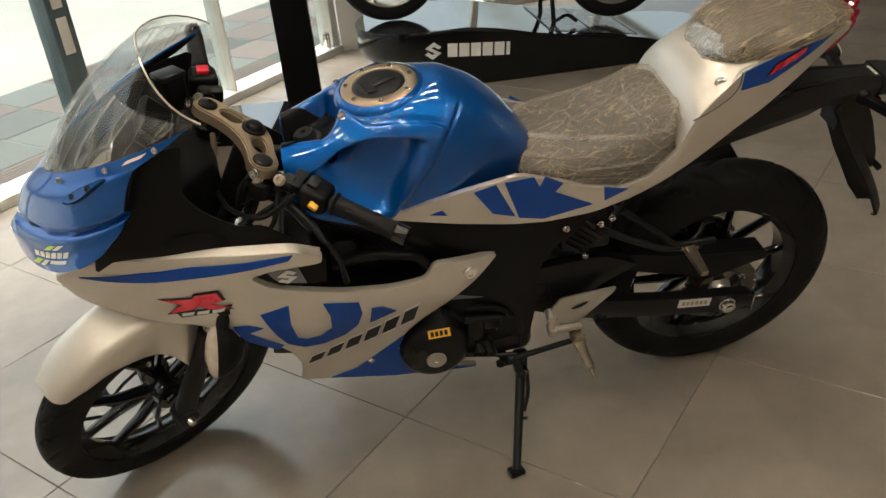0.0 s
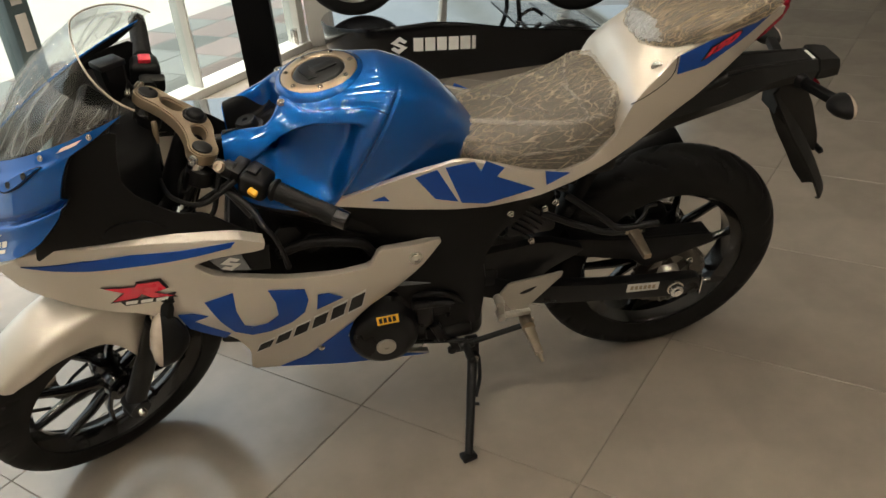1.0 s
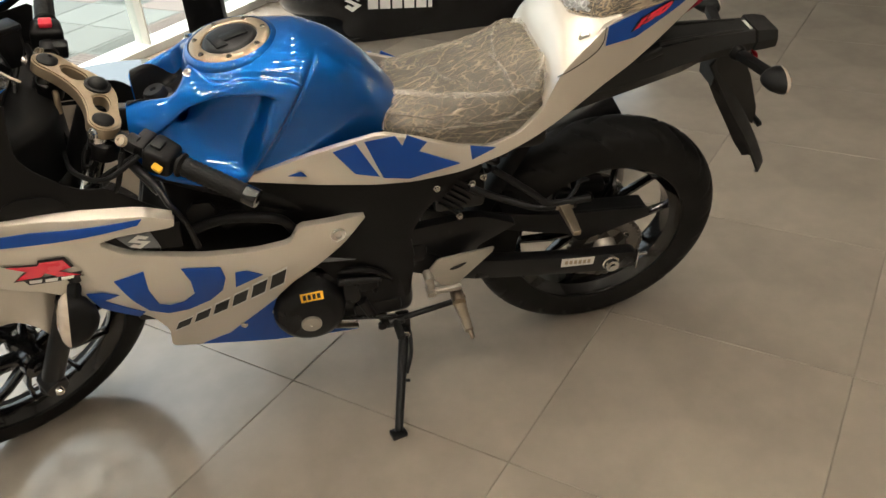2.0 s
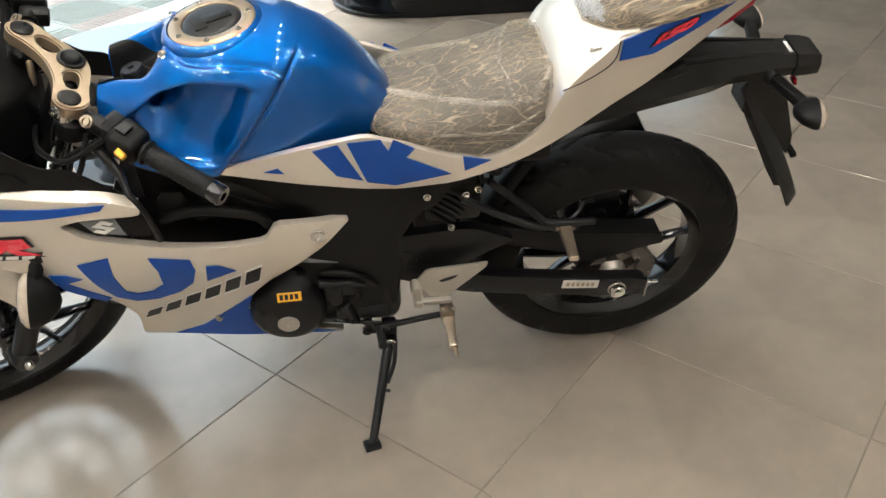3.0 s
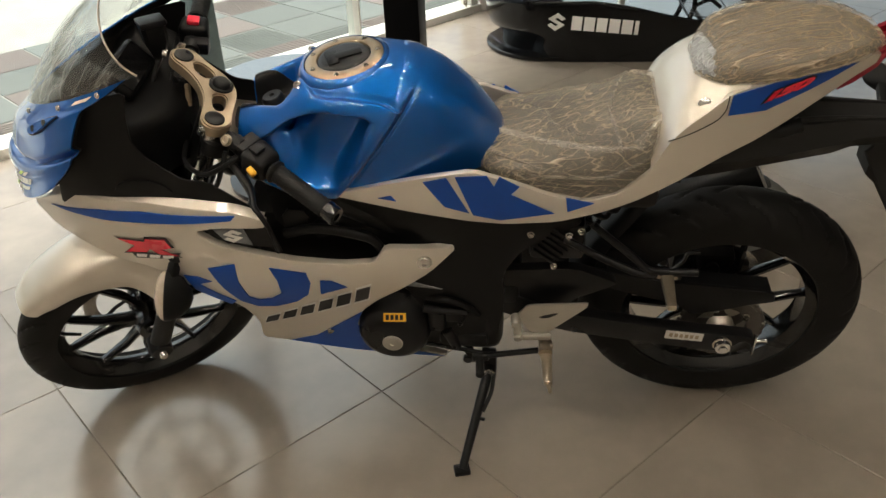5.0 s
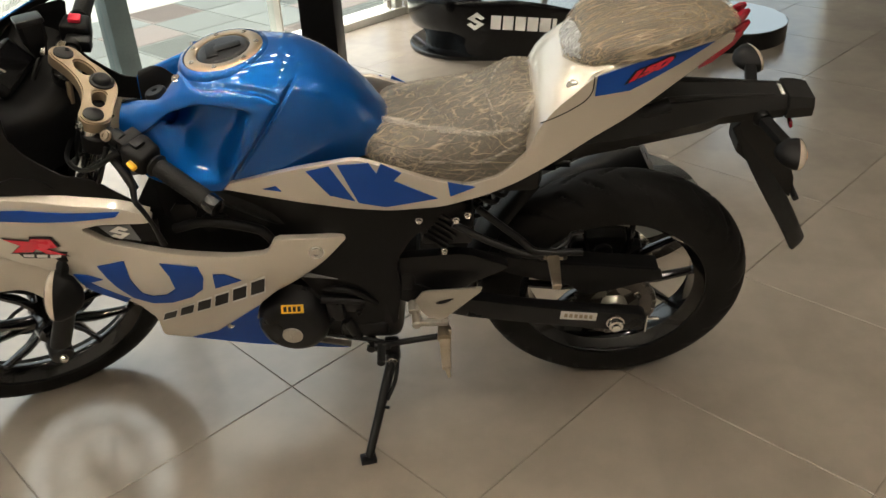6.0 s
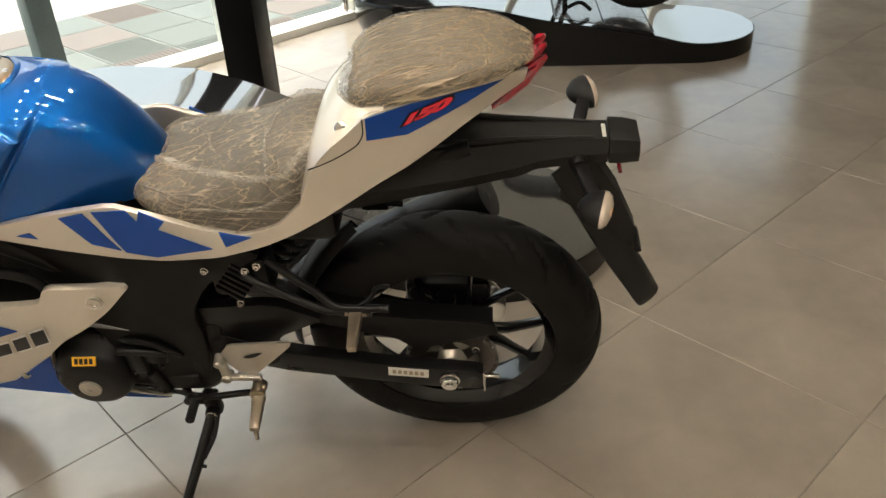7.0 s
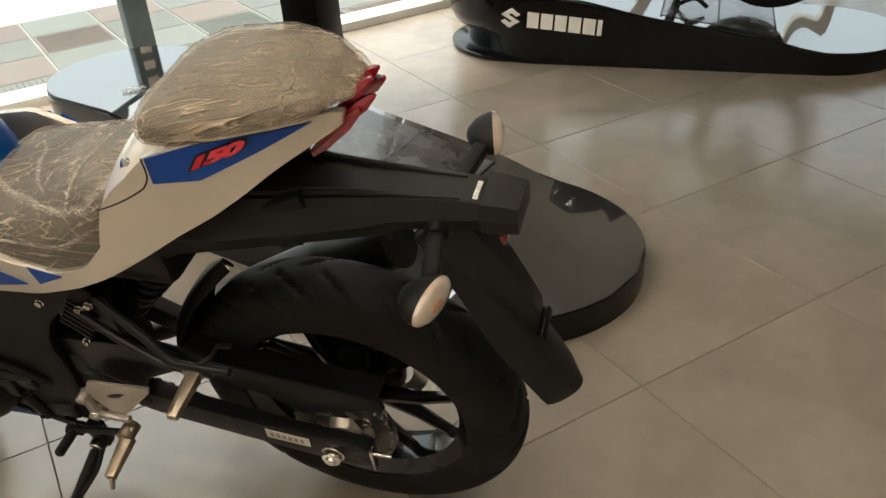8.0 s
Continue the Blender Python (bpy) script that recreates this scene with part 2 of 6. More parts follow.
def loft(rings, closed=True, caps=True):
    bm = bmesh.new()
    rows = [[bm.verts.new(p) for p in ring] for ring in rings]
    n = len(rows[0])
    for a, b in zip(rows, rows[1:]):
        for k in range(n if closed else n - 1):
            bm.faces.new((a[k], a[(k + 1) % n], b[(k + 1) % n], b[k]))
    if caps and closed:
        bm.faces.new(rows[0])
        bm.faces.new(rows[-1])
    bmesh.ops.remove_doubles(bm, verts=bm.verts, dist=1e-5)
    return bm


def sheet(f, nu, nv, thick=0.0):
    """A curved sheet f(u, v), u and v from 0 to 1, with a thickness."""
    bm = bmesh.new()
    grid = [[bm.verts.new(f(i / nu, j / nv)) for i in range(nu + 1)] for j in range(nv + 1)]
    for j in range(nv):
        for i in range(nu):
            bm.faces.new((grid[j][i], grid[j][i + 1], grid[j + 1][i + 1], grid[j + 1][i]))
    bmesh.ops.remove_doubles(bm, verts=bm.verts, dist=1e-5)
    if thick:
        bmesh.ops.recalc_face_normals(bm, faces=bm.faces)
        bmesh.ops.solidify(bm, geom=bm.faces[:], thickness=thick)
    return bm


def box(x0, x1, y0, y1, z0, z1, bevel=0.004, segments=2):
    bm = bmesh.new()
    bmesh.ops.create_cube(bm, size=1)
    for v in bm.verts:
        v.co = Vector(((x0 + x1) / 2 + v.co.x * (x1 - x0), (y0 + y1) / 2 + v.co.y * (y1 - y0), (z0 + z1) / 2 + v.co.z * (z1 - z0)))
    if bevel:
        bmesh.ops.bevel(bm, geom=bm.edges[:], offset=bevel, segments=segments, affect="EDGES", profile=0.5)
    return bm


def moved(bm, m):
    bmesh.ops.transform(bm, matrix=m, verts=bm.verts)
    return bm


def mirrored(bm):
    for v in bm.verts:
        v.co.y = -v.co.y
    bmesh.ops.reverse_faces(bm, faces=bm.faces)
    return bm


def join(*many):
    out = bmesh.new()
    for bm in many:
        me = bpy.data.meshes.new("join")
        bm.to_mesh(me)
        bm.free()
        out.from_mesh(me)
        bpy.data.meshes.remove(me)
    return out


def lathe(profile, centre=(0, 0, 0), axis="Y", n=64, flip=1):
    """profile: (radius, along) pairs, turned round an axis; closed at both ends where the radius is 0."""
    rings = []
    for k in range(n):
        a = 2 * math.pi * k / n
        ring = []
        for r, h in profile:
            c, s = r * math.cos(a), r * math.sin(a)
            p = {"Y": (c, h * flip, s), "Z": (c, s, h * flip), "X": (h * flip, c, s)}[axis]
            ring.append(Vector(p) + Vector(centre))
        rings.append(ring)
    bm = bmesh.new()
    rows = [[bm.verts.new(p) for p in ring] for ring in rings]
    for k in range(n):
        a, b = rows[k], rows[(k + 1) % n]
        for j in range(len(profile) - 1):
            bm.faces.new((a[j], a[j + 1], b[j + 1], b[j]))
    bmesh.ops.remove_doubles(bm, verts=bm.verts, dist=1e-6)
    return bm


def between(bm, a, b, up=(0, 0, 1)):
    """Moves a mesh made along +Z from 0 so that it starts at a and points to b."""
    a, b = Vector(a), Vector(b)
    return moved(bm, Matrix.Translation(a) @ (b - a).to_track_quat("Z", "Y").to_matrix().to_4x4())


def rod(a, b, r0, r1=None, n=14, round_end=0.0):
    r1 = r0 if r1 is None else r1
    h = (Vector(b) - Vector(a)).length
    e = min(round_end or 0.15 * min(r0, r1), h * 0.4)
    return between(lathe([(0, 0), (r0 - e, 0), (r0, e), (r1, h - e), (r1 - e, h), (0, h)], axis="Z", n=n), a, b)


def tube(points, radius, n=10, smooth=6):
    """A round bar along a smooth line through the points; radius may be a number for each point."""
    pts = [Vector(p) for p in points]
    rs = list(radius) if isinstance(radius, (tuple, list)) else [radius] * len(pts)
    s = list(range(len(pts)))
    line, rad = [], []
    for k in range((len(pts) - 1) * smooth + 1):
        t = k / smooth
        line.append(Vector([curve(s, [p[c] for p in pts], t) for c in range(3)]))
        rad.append(curve(s, rs, t))
    rings, side = [], None
    for k, p in enumerate(line):
        d = (line[min(k + 1, len(line) - 1)] - line[max(k - 1, 0)]).normalized()
        if side is None:
            side = d.orthogonal().normalized()
        side = (side - d * side.dot(d)).normalized()
        other = d.cross(side)
        rings.append([p + rad[k] * (math.cos(2 * math.pi * j / n) * side + math.sin(2 * math.pi * j / n) * other) for j in range(n)])
    return loft(rings)


def rounded(outline, turns=1, hold=0.25):
    """Cuts the corners of an outline."""
    for _ in range(turns):
        out = []
        for a, b in zip(outline, outline[1:] + outline[:1]):
            out += [tuple(p + (q - p) * hold for p, q in zip(a, b)), tuple(p + (q - p) * (1 - hold) for p, q in zip(a, b))]
        outline = out
    return outline


def inside(x, z, outline):
    odd = False
    for (a, b), (c, d) in zip(outline, outline[1:] + outline[:1]):
        if (b > z) != (d > z) and x < a + (c - a) * (z - b) / (d - b):
            odd = not odd
    return odd


def panel(outline, surface, thick, step=0.02, bevel=0.0, lift=0.0):
    """A sheet cut to an outline in x and z, laid on the surface y(x, z); it goes thick deep towards +y."""
    rim = []
    for a, b in zip(outline, outline[1:] + outline[:1]):
        n = max(1, math.ceil(math.hypot(b[0] - a[0], b[1] - a[1]) / step)) if step else 1
        rim += [(a[0] + (b[0] - a[0]) * k / n, a[1] + (b[1] - a[1]) * k / n) for k in range(n)]
    pts = list(rim)
    if step:
        xs, zs = [p[0] for p in outline], [p[1] for p in outline]
        for j in range(int((max(zs) - min(zs)) / (step * 0.87)) + 1):
            for i in range(int((max(xs) - min(xs)) / step) + 2):
                x, z = min(xs) + (i + 0.5 * (j % 2)) * step, min(zs) + j * step * 0.87
                if inside(x, z, outline) and min((x - a) ** 2 + (z - b) ** 2 for a, b in rim) > (0.45 * step) ** 2:
                    pts.append((x, z))
    n = len(rim)
    co, _, faces, *_ = delaunay_2d_cdt([Vector(p) for p in pts], [(k, (k + 1) % n) for k in range(n)], [], 1, 1e-6)
    bm = bmesh.new()
    vs = [bm.verts.new((p.x, surface(p.x, p.y) - lift, p.y)) for p in co]
    for f in faces:
        bm.faces.new([vs[k] for k in f])
    loose = [v for v in bm.verts if not v.link_faces]
    bmesh.ops.delete(bm, geom=loose, context="VERTS")
    back = bmesh.ops.extrude_face_region(bm, geom=bm.faces[:])["geom"]
    for v in back:
        if isinstance(v, bmesh.types.BMVert):
            v.co.y += thick
    bmesh.ops.recalc_face_normals(bm, faces=bm.faces)
    if bevel:
        edges = [e for e in bm.edges if len(e.link_faces) == 2 and e.calc_face_angle(0) > 1.0]
        bmesh.ops.bevel(bm, geom=edges, offset=bevel, segments=2, affect="EDGES", profile=0.6)
    return bm


def both_sides(name, make, material, parent, label="", sharp=38):
    a = part(name, make(), material, parent, label, sharp)
    b = part(name, mirrored(make()), material, parent, label, sharp)
    return a, b


def bolt(at, normal, r=0.007, h=0.005):
    bm = lathe([(0, 0), (r * 1.3, 0), (r * 1.3, h * 0.3), (r, h * 0.4), (r, h), (r * 0.55, h), (r * 0.5, h * 0.55), (0, h * 0.55)], axis="Z", n=12)
    return between(bm, at, Vector(at) + Vector(normal))


def words(text, size, m, material, parent, name="lettering", shear=0.0, depth=0.0006, fat=0.025):
    """Lettering in the built-in font, as a mesh; x runs along the word, y up it."""
    cu = bpy.data.curves.new(name, "FONT")
    cu.body, cu.size, cu.extrude, cu.shear, cu.align_x, cu.align_y, cu.space_character, cu.offset = text, size, depth, shear, "CENTER", "CENTER", 0.88, size * fat
    tmp = new(name, cu)
    me = bpy.data.meshes.new_from_object(tmp.evaluated_get(bpy.context.evaluated_depsgraph_get()))
    bpy.data.objects.remove(tmp)
    bpy.data.curves.remove(cu)
    me.materials.clear()
    me.materials.append(material)
    me.transform(m)
    ob = new(name, me)
    ob.parent = parent
    return ob


# ---- the showroom ----
GLASS_A, GLASS_DIR = Vector((-1.04, 1.76, 0)), Vector((0.637, 0.771, 0)).normalized()
GLASS_OUT = Vector((-GLASS_DIR.y, GLASS_DIR.x, 0))
X0, X1, Y0, Y1, TOP = -2.9, 6.2, -4.6, 4.3, 3.3


def on_glass(s, out, z):
    """A place s metres along the window wall and out metres outside it."""
    p = GLASS_A + GLASS_DIR * s + GLASS_OUT * out
    return Vector((p.x, p.y, z))


GLASS_M = Matrix.Translation(GLASS_A) @ Matrix.Rotation(math.atan2(GLASS_DIR.y, GLASS_DIR.x), 4, "Z")
S_CORNER = 2.42
corner = on_glass(S_CORNER, 0, 0)


def cut_by_window(bm, out):
    """Keeps what lies on the room's side of the window wall."""
    cut = bmesh.ops.bisect_plane(bm, geom=bm.verts[:] + bm.edges[:] + bm.faces[:], plane_co=on_glass(0, out, 0), plane_no=GLASS_OUT, clear_outer=True, dist=1e-5)
    bmesh.ops.holes_fill(bm, edges=[e for e in cut["geom_cut"] if isinstance(e, bmesh.types.BMEdge)])
    return bm


floor_ob = part("floor", cut_by_window(box(X0 - 0.2, X1 + 0.2, Y0 - 0.2, Y1 + 0.2, -0.15, -0.0028, 0), -0.03), M_GROUT)
tagged(floor_ob, "large grey beige porcelain floor tiles with thin dark joints", "floor", kind="structure")
for name, dims in (("wall_south", (X0, X1, Y0 - 0.2, Y0, 0, TOP)), ("wall_east", (X1, X1 + 0.2, Y0, Y1, 0, TOP)),
                   ("wall_west", (X0 - 0.2, X0, Y0, -0.49, 0, TOP)), ("wall_north", (3.50, X1, Y1, Y1 + 0.2, 0, TOP)),
                   ("wall_return", (corner.x + 0.02, corner.x + 0.16, corner.y - 0.02, Y1, 0, TOP))):
    tagged(part(name, box(*dims, 0.003), M_WALL), "plain pale grey painted showroom wall", "wall", kind="structure")
tagged(part("ceiling", cut_by_window(box(X0 - 0.2, X1 + 0.2, Y0 - 0.2, Y1 + 0.2, TOP, TOP + 0.15, 0), 0.10), M_CEIL), "plain dark grey painted ceiling", "ceiling", kind="structure")

# the window wall: a low sill, mullions and panes
sill = part("window_sill", moved(box(-2.95, S_CORNER, -0.04, 0.13, -0.12, 0.045, 0.006), GLASS_M), M_SILL)
tagged(sill, "low pale painted sill under the shop window", "window sill", kind="structure")
head_trim = part("window_head", moved(box(-2.95, S_CORNER, -0.03, 0.10, 2.75, TOP, 0.004), GLASS_M), M_SILL)
tagged(head_trim, "pale painted band above the shop window", "window head", kind="structure")
window = thing("window_1", "tall clear shop window panes in teal grey frames", "window", GLASS_M, kind="structure")
STOPS = (-2.85, -1.15, 0.53, 1.46, 2.38)
HALF = (0.03, 0.03, 0.055, 0.006, 0.03)
for k, s in enumerate(STOPS):
    wide = HALF[k]
    post = part("mullion", box(s - wide, s + wide, -0.02, 0.09, 0.045, 2.75, 0.004), M_MULLION if k < 3 else M_SILL, window)
    if k == 2:
        for j, (a, b) in enumerate(((0.52, 0.16), (0.72, 0.04), (0.80, 0.10), (0.93, 0.06), (1.02, 0.12))):
            part("print_bar", box(s - 0.026, s + 0.026, -0.0225, -0.019, a, a + b, 0.001), M_LABEL, post)
for a, b, wa, wb in zip(STOPS, STOPS[1:], HALF, HALF[1:]):
    pane = part("pane", box(a + wa, b - wb, 0.03, 0.036, 0.045, 2.75, 0), M_PANE, window)
    pane.visible_shadow = False
catch = part("window_catch", join(box(2.25, 2.29, -0.05, -0.02, 0.07, 0.16, 0.006), rod((2.27, -0.05, 0.15), (2.27, -0.05, 0.06), 0.009)), M_CHROME, window, "small chrome catch")

# a second window in the wall behind the far podium
side_window = thing("window_2", "low clear shop window panes in pale frames", "window", pose(corner.x + 0.16, Y1, 0), kind="structure")
span = 3.50 - corner.x - 0.16
part("window_sill", box(0, span, 0, 0.2, 0, 0.05, 0.004), M_SILL, side_window)
part("window_head", box(0, span, 0, 0.2, 1.50, TOP, 0.004), M_SILL, side_window)
for a in (0.0, (span - 0.05) / 3, (span - 0.05) * 2 / 3, span - 0.05):
    part("frame_post", box(a, a + 0.05, 0.02, 0.14, 0.05, 1.50, 0.004), M_SILL, side_window)
for k in range(3):
    a = (span - 0.05) * k / 3
    side_pane = part("pane", box(a + 0.05, a + (span - 0.05) / 3, 0.08, 0.086, 0.05, 1.50, 0), M_PANE, side_window)
    side_pane.visible_shadow = False

# black column inside the window
tagged(part("column", box(0.235, 0.385, 1.83, 2.05, 0, TOP, 0.004), M_PILLAR), "narrow black painted column inside the shop window", "column", kind="structure")

# outside: street, pavement
street = bmesh.new()
bmesh.ops.create_grid(street, x_segments=40, y_segments=40, size=1)
for v in street.verts:
    v.co = Vector((math.copysign(abs(v.co.x) ** 3 * 900, v.co.x), math.copysign(abs(v.co.y) ** 3 * 900, v.co.y), -0.16))
tagged(part("ground", street, M_ROAD), "pale sandy street outside the shop", "ground", kind="structure")
bed = part("pavement", moved(box(-9, 12, 0.10, 1.74, -0.155, -0.041, 0.004), GLASS_M), M_JOINT)
tagged(bed, "pavement of pink and grey green ribbed pavers", "pavement", kind="structure")

# ---- display podiums ----
def podium(label, m, length, rh, rt, zh, zt):
    """Black lacquer bike podium: high round head on a necked foot, low round tail, a ramp between."""
    root = thing("display_podium", label, "podium", m, "motorcycle podiums")

    def top(x):
        return zt + (zh - zt) * curve((-1.14, -1.0, -0.86, -0.75, -0.45, -0.26, -0.15), (0, 0.03, 0.22, 0.34, 0.64, 0.90, 1), x / length)

    def plan(grow=0.0, n=72):
        pts = []
        for k in range(n):
            a = 2 * math.pi * (k + 0.5) / n
            head = math.cos(a) > 0
            r = (rh if head else rt) + grow
            pts.append(((r * math.cos(a) + (0 if head else -length)), r * math.sin(a)))
        for s in range(1, 14):
            f = s / 14
            for sgn in (-1, 1):
                pts.append((-length * f, sgn * (rh + (rt - rh) * f + grow)))
        c = -length / 2
        return sorted(pts, key=lambda p: math.atan2(p[1], (p[0] - c) * 0.4))
    rings = []
    for f, g in ((0.0, -0.24), (0.22, -0.26), (0.36, -0.20), (0.46, -0.06), (0.60, -0.012), (0.93, 0.0), (0.985, -0.002), (1.0, -0.012)):
        ring = []
        for x, y in plan(0):
            taper = min(1.0, max(0.0, (x + 0.02) / 0.16)) if f < 0.9 else 1.0
            q = 1 + g * taper
            ring.append(Vector((x * q if x > 0 else x, y * (1 + g * (taper if f < 0.9 else 1)), top(x) * f)))
        rings.append(ring)
    part("body", loft(rings, caps=False), M_PODIUM, root)
    xs = [rh - (length + rh + rt) * k / 80 for k in range(81)]

    def half(x):
        if 0 >= x >= -length:
            return rh + (rt - rh) * (-x / length)
        r, c = (rh, 0) if x > 0 else (rt, -length)
        return math.sqrt(max(r * r - (x - c) ** 2, 0))

    def skin(u, v):
        x = xs[round(v * 80)]
        return Vector((x, (2 * u - 1) * max(half(x) - 0.004, 0), top(x) + 0.002))
    part("deck", sheet(skin, 12, 80), M_PODTOP, root)
    part("deck_panel", sheet(lambda u, v: Vector((-length * (0.86 - 0.36 * v), (u - 0.5) * 0.60, top(-length * (0.86 - 0.36 * v)) + 0.005)), 4, 14, 0.002), M_SCUFFED_CLOUDY, root, "scuffed grey panel let into the ramp, cloudy reflections painted in")
    for k in (0.50, 0.68, 0.86):
        x = -length * k
        part("joint_strip", sheet(lambda u, v: Vector((x - 0.004 + 0.008 * v, (u - 0.5) * 0.62, top(x) + 0.0065)), 4, 1, 0.001), M_SATIN, root)
    part("foot_plate", lathe([(0, 0), (rh - 0.012, 0), (rh - 0.004, 0.006), (rh - 0.004, 0.022), (rh - 0.014, 0.028), (0, 0.028)], axis="Z", n=56), M_PODIUM, root)
    if zt < 0.085:
        for px, py, r in ((-length - 0.02, 0.06, 0.012), (-length + 0.10, 0.02, 0.006)):
            part("deck_plug", lathe([(0, 0.005), (r * 0.8, 0.005), (r, 0.003), (r, 0), (0, 0)], (px, py, zt + 0.002), "Z", 16), M_SATIN, root)
    return root


def emblem(parent, m, size, material):
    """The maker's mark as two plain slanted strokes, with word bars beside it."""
    half = [(-0.46, 0.13), (0.04, 0.48), (0.46, 0.20), (0.28, 0.08), (0.04, 0.23), (-0.09, 0.14)]
    pts = [(x * size, y * size) for x, y in half] + [(-x * size, -y * size) for x, y in half]
    upright = Matrix(((1, 0, 0, 0), (0, 0, 1, 0), (0, -1, 0, 0), (0, 0, 0, 1)))
    part("mark", moved(panel(pts, lambda x, z: -0.0025, 0.002, 0), m @ upright), material, parent)


def word_bars(parent, m, widths, height, gap, material, slant=0.0, depth=0.0012):
    """A row of plain upright blocks in place of brand lettering."""
    x = -(sum(widths) + gap * (len(widths) - 1)) / 2
    for k, w in enumerate(widths):
        bm = box(x, x + w, -height / 2, height / 2, 0, depth, 0)
        for v in bm.verts:
            v.co.x += slant * v.co.y
        part("print_bar", moved(bm, m), material, parent)
        x += w + gap


far_podium = podium("black lacquer motorcycle podium with a pale mark on its side", pose(0.967, 2.933, 0, 0, 0, 180), 1.34, 0.366, 0.367, 0.31, 0.09)
near_podium = podium("empty black lacquer motorcycle podium behind the blue motorcycle", pose(-0.018, 1.198, 0, 0, 0, 166.6), 1.412, 0.278, 0.378, 0.40, 0.084)


# ---- the motorcycle: x runs from its front axle to its rear axle, y to its right, z up; it leans on its stand ----
LEAN_DEG, STEER_DEG = 13.0, 35.0
bike = thing("motorcycle", "blue and silver sport motorcycle on its side stand, seats in film", "motorcycle", pose(0, 0, 0, LEAN_DEG, 0, 0))
RAKE = radians(24.5)
AXLE_F, AXLE_R = Vector((-0.044, 0, 0.284)), Vector((1.295, 0.036, 0.302))
NUT_AT = Vector((1.293, 0, 0.300))
steer_axis = Vector((math.sin(RAKE), 0, math.cos(RAKE)))
pivot = Vector((-0.150, 0, 0))
STEER = Matrix.Translation(pivot + Vector((0.004, -0.026, -0.008))) @ Matrix.Rotation(radians(STEER_DEG), 4, steer_axis) @ Matrix.Translation(-pivot)


def steered(bm):
    return moved(bm, STEER)


def unsteer(p):
    return STEER.inverted() @ Vector(p)


# wheels
def tyre(radius, bead, half, grooves):
    """Rounded tread with slanted grooves pressed into it."""
    n, prof = 360, []
    for k in range(33):
        a = math.pi * (k / 32)
        y = -half * math.cos(a)
        r = bead + (radius - bead) * (math.sin(a) ** 0.62 if 0 < k < 32 else 0)
        prof.append((r, y * (0.80 + 0.2 * math.sin(a))))
    rings = []
    for i in range(n):
        ring, ang = [], 2 * math.pi * i / n
        for r, y in prof:
            t = y / half
            deep = 0.0
            if 0.06 < abs(t) < 0.80 and r > bead + 0.5 * (radius - bead):
                ph = (i / n * grooves + (0.9 * abs(t) + 0.5 * t * t) * (1 if t < 0 else 1) + (0.5 if t > 0 else 0)) % 1.0
                if ph < 0.15 and (int(i / n * grooves + abs(t)) % 3 != 2 or abs(t) > 0.35):
                    deep = 0.006
            rr = r - deep
            ring.append(Vector((rr * math.cos(ang), y, rr * math.sin(ang))))
        rings.append(ring)
    bm = bmesh.new()
    rows = [[bm.verts.new(p) for p in ring] for ring in rings]
    for i in range(n):
        a, b = rows[i], rows[(i + 1) % n]
        for j in range(len(prof) - 1):
            bm.faces.new((a[j], a[j + 1], b[j + 1], b[j]))
        bm.faces.new((a[-1], a[0], b[0], b[-1]))
    return bm


def spoke(a0, a1, r0, r1, w0, w1, d0, d1):
    rings = []
    for t in (0, 0.12, 0.5, 0.9, 1):
        r, a, w, d = r0 + (r1 - r0) * t, a0 + (a1 - a0) * t, (w0 + (w1 - w0) * t) * (1.25 if t in (0, 1) else 1), d0 + (d1 - d0) * t
        c, s = math.cos(a), math.sin(a)
        rings.append([Vector((r * c - q * s, y, r * s + q * c)) for q, y in ((-w, -d * 0.6), (-w * 0.6, -d), (w * 0.6, -d), (w, -d * 0.6), (w, d * 0.6), (w * 0.6, d), (-w * 0.6, d), (-w, d * 0.6))])
    return loft(rings)


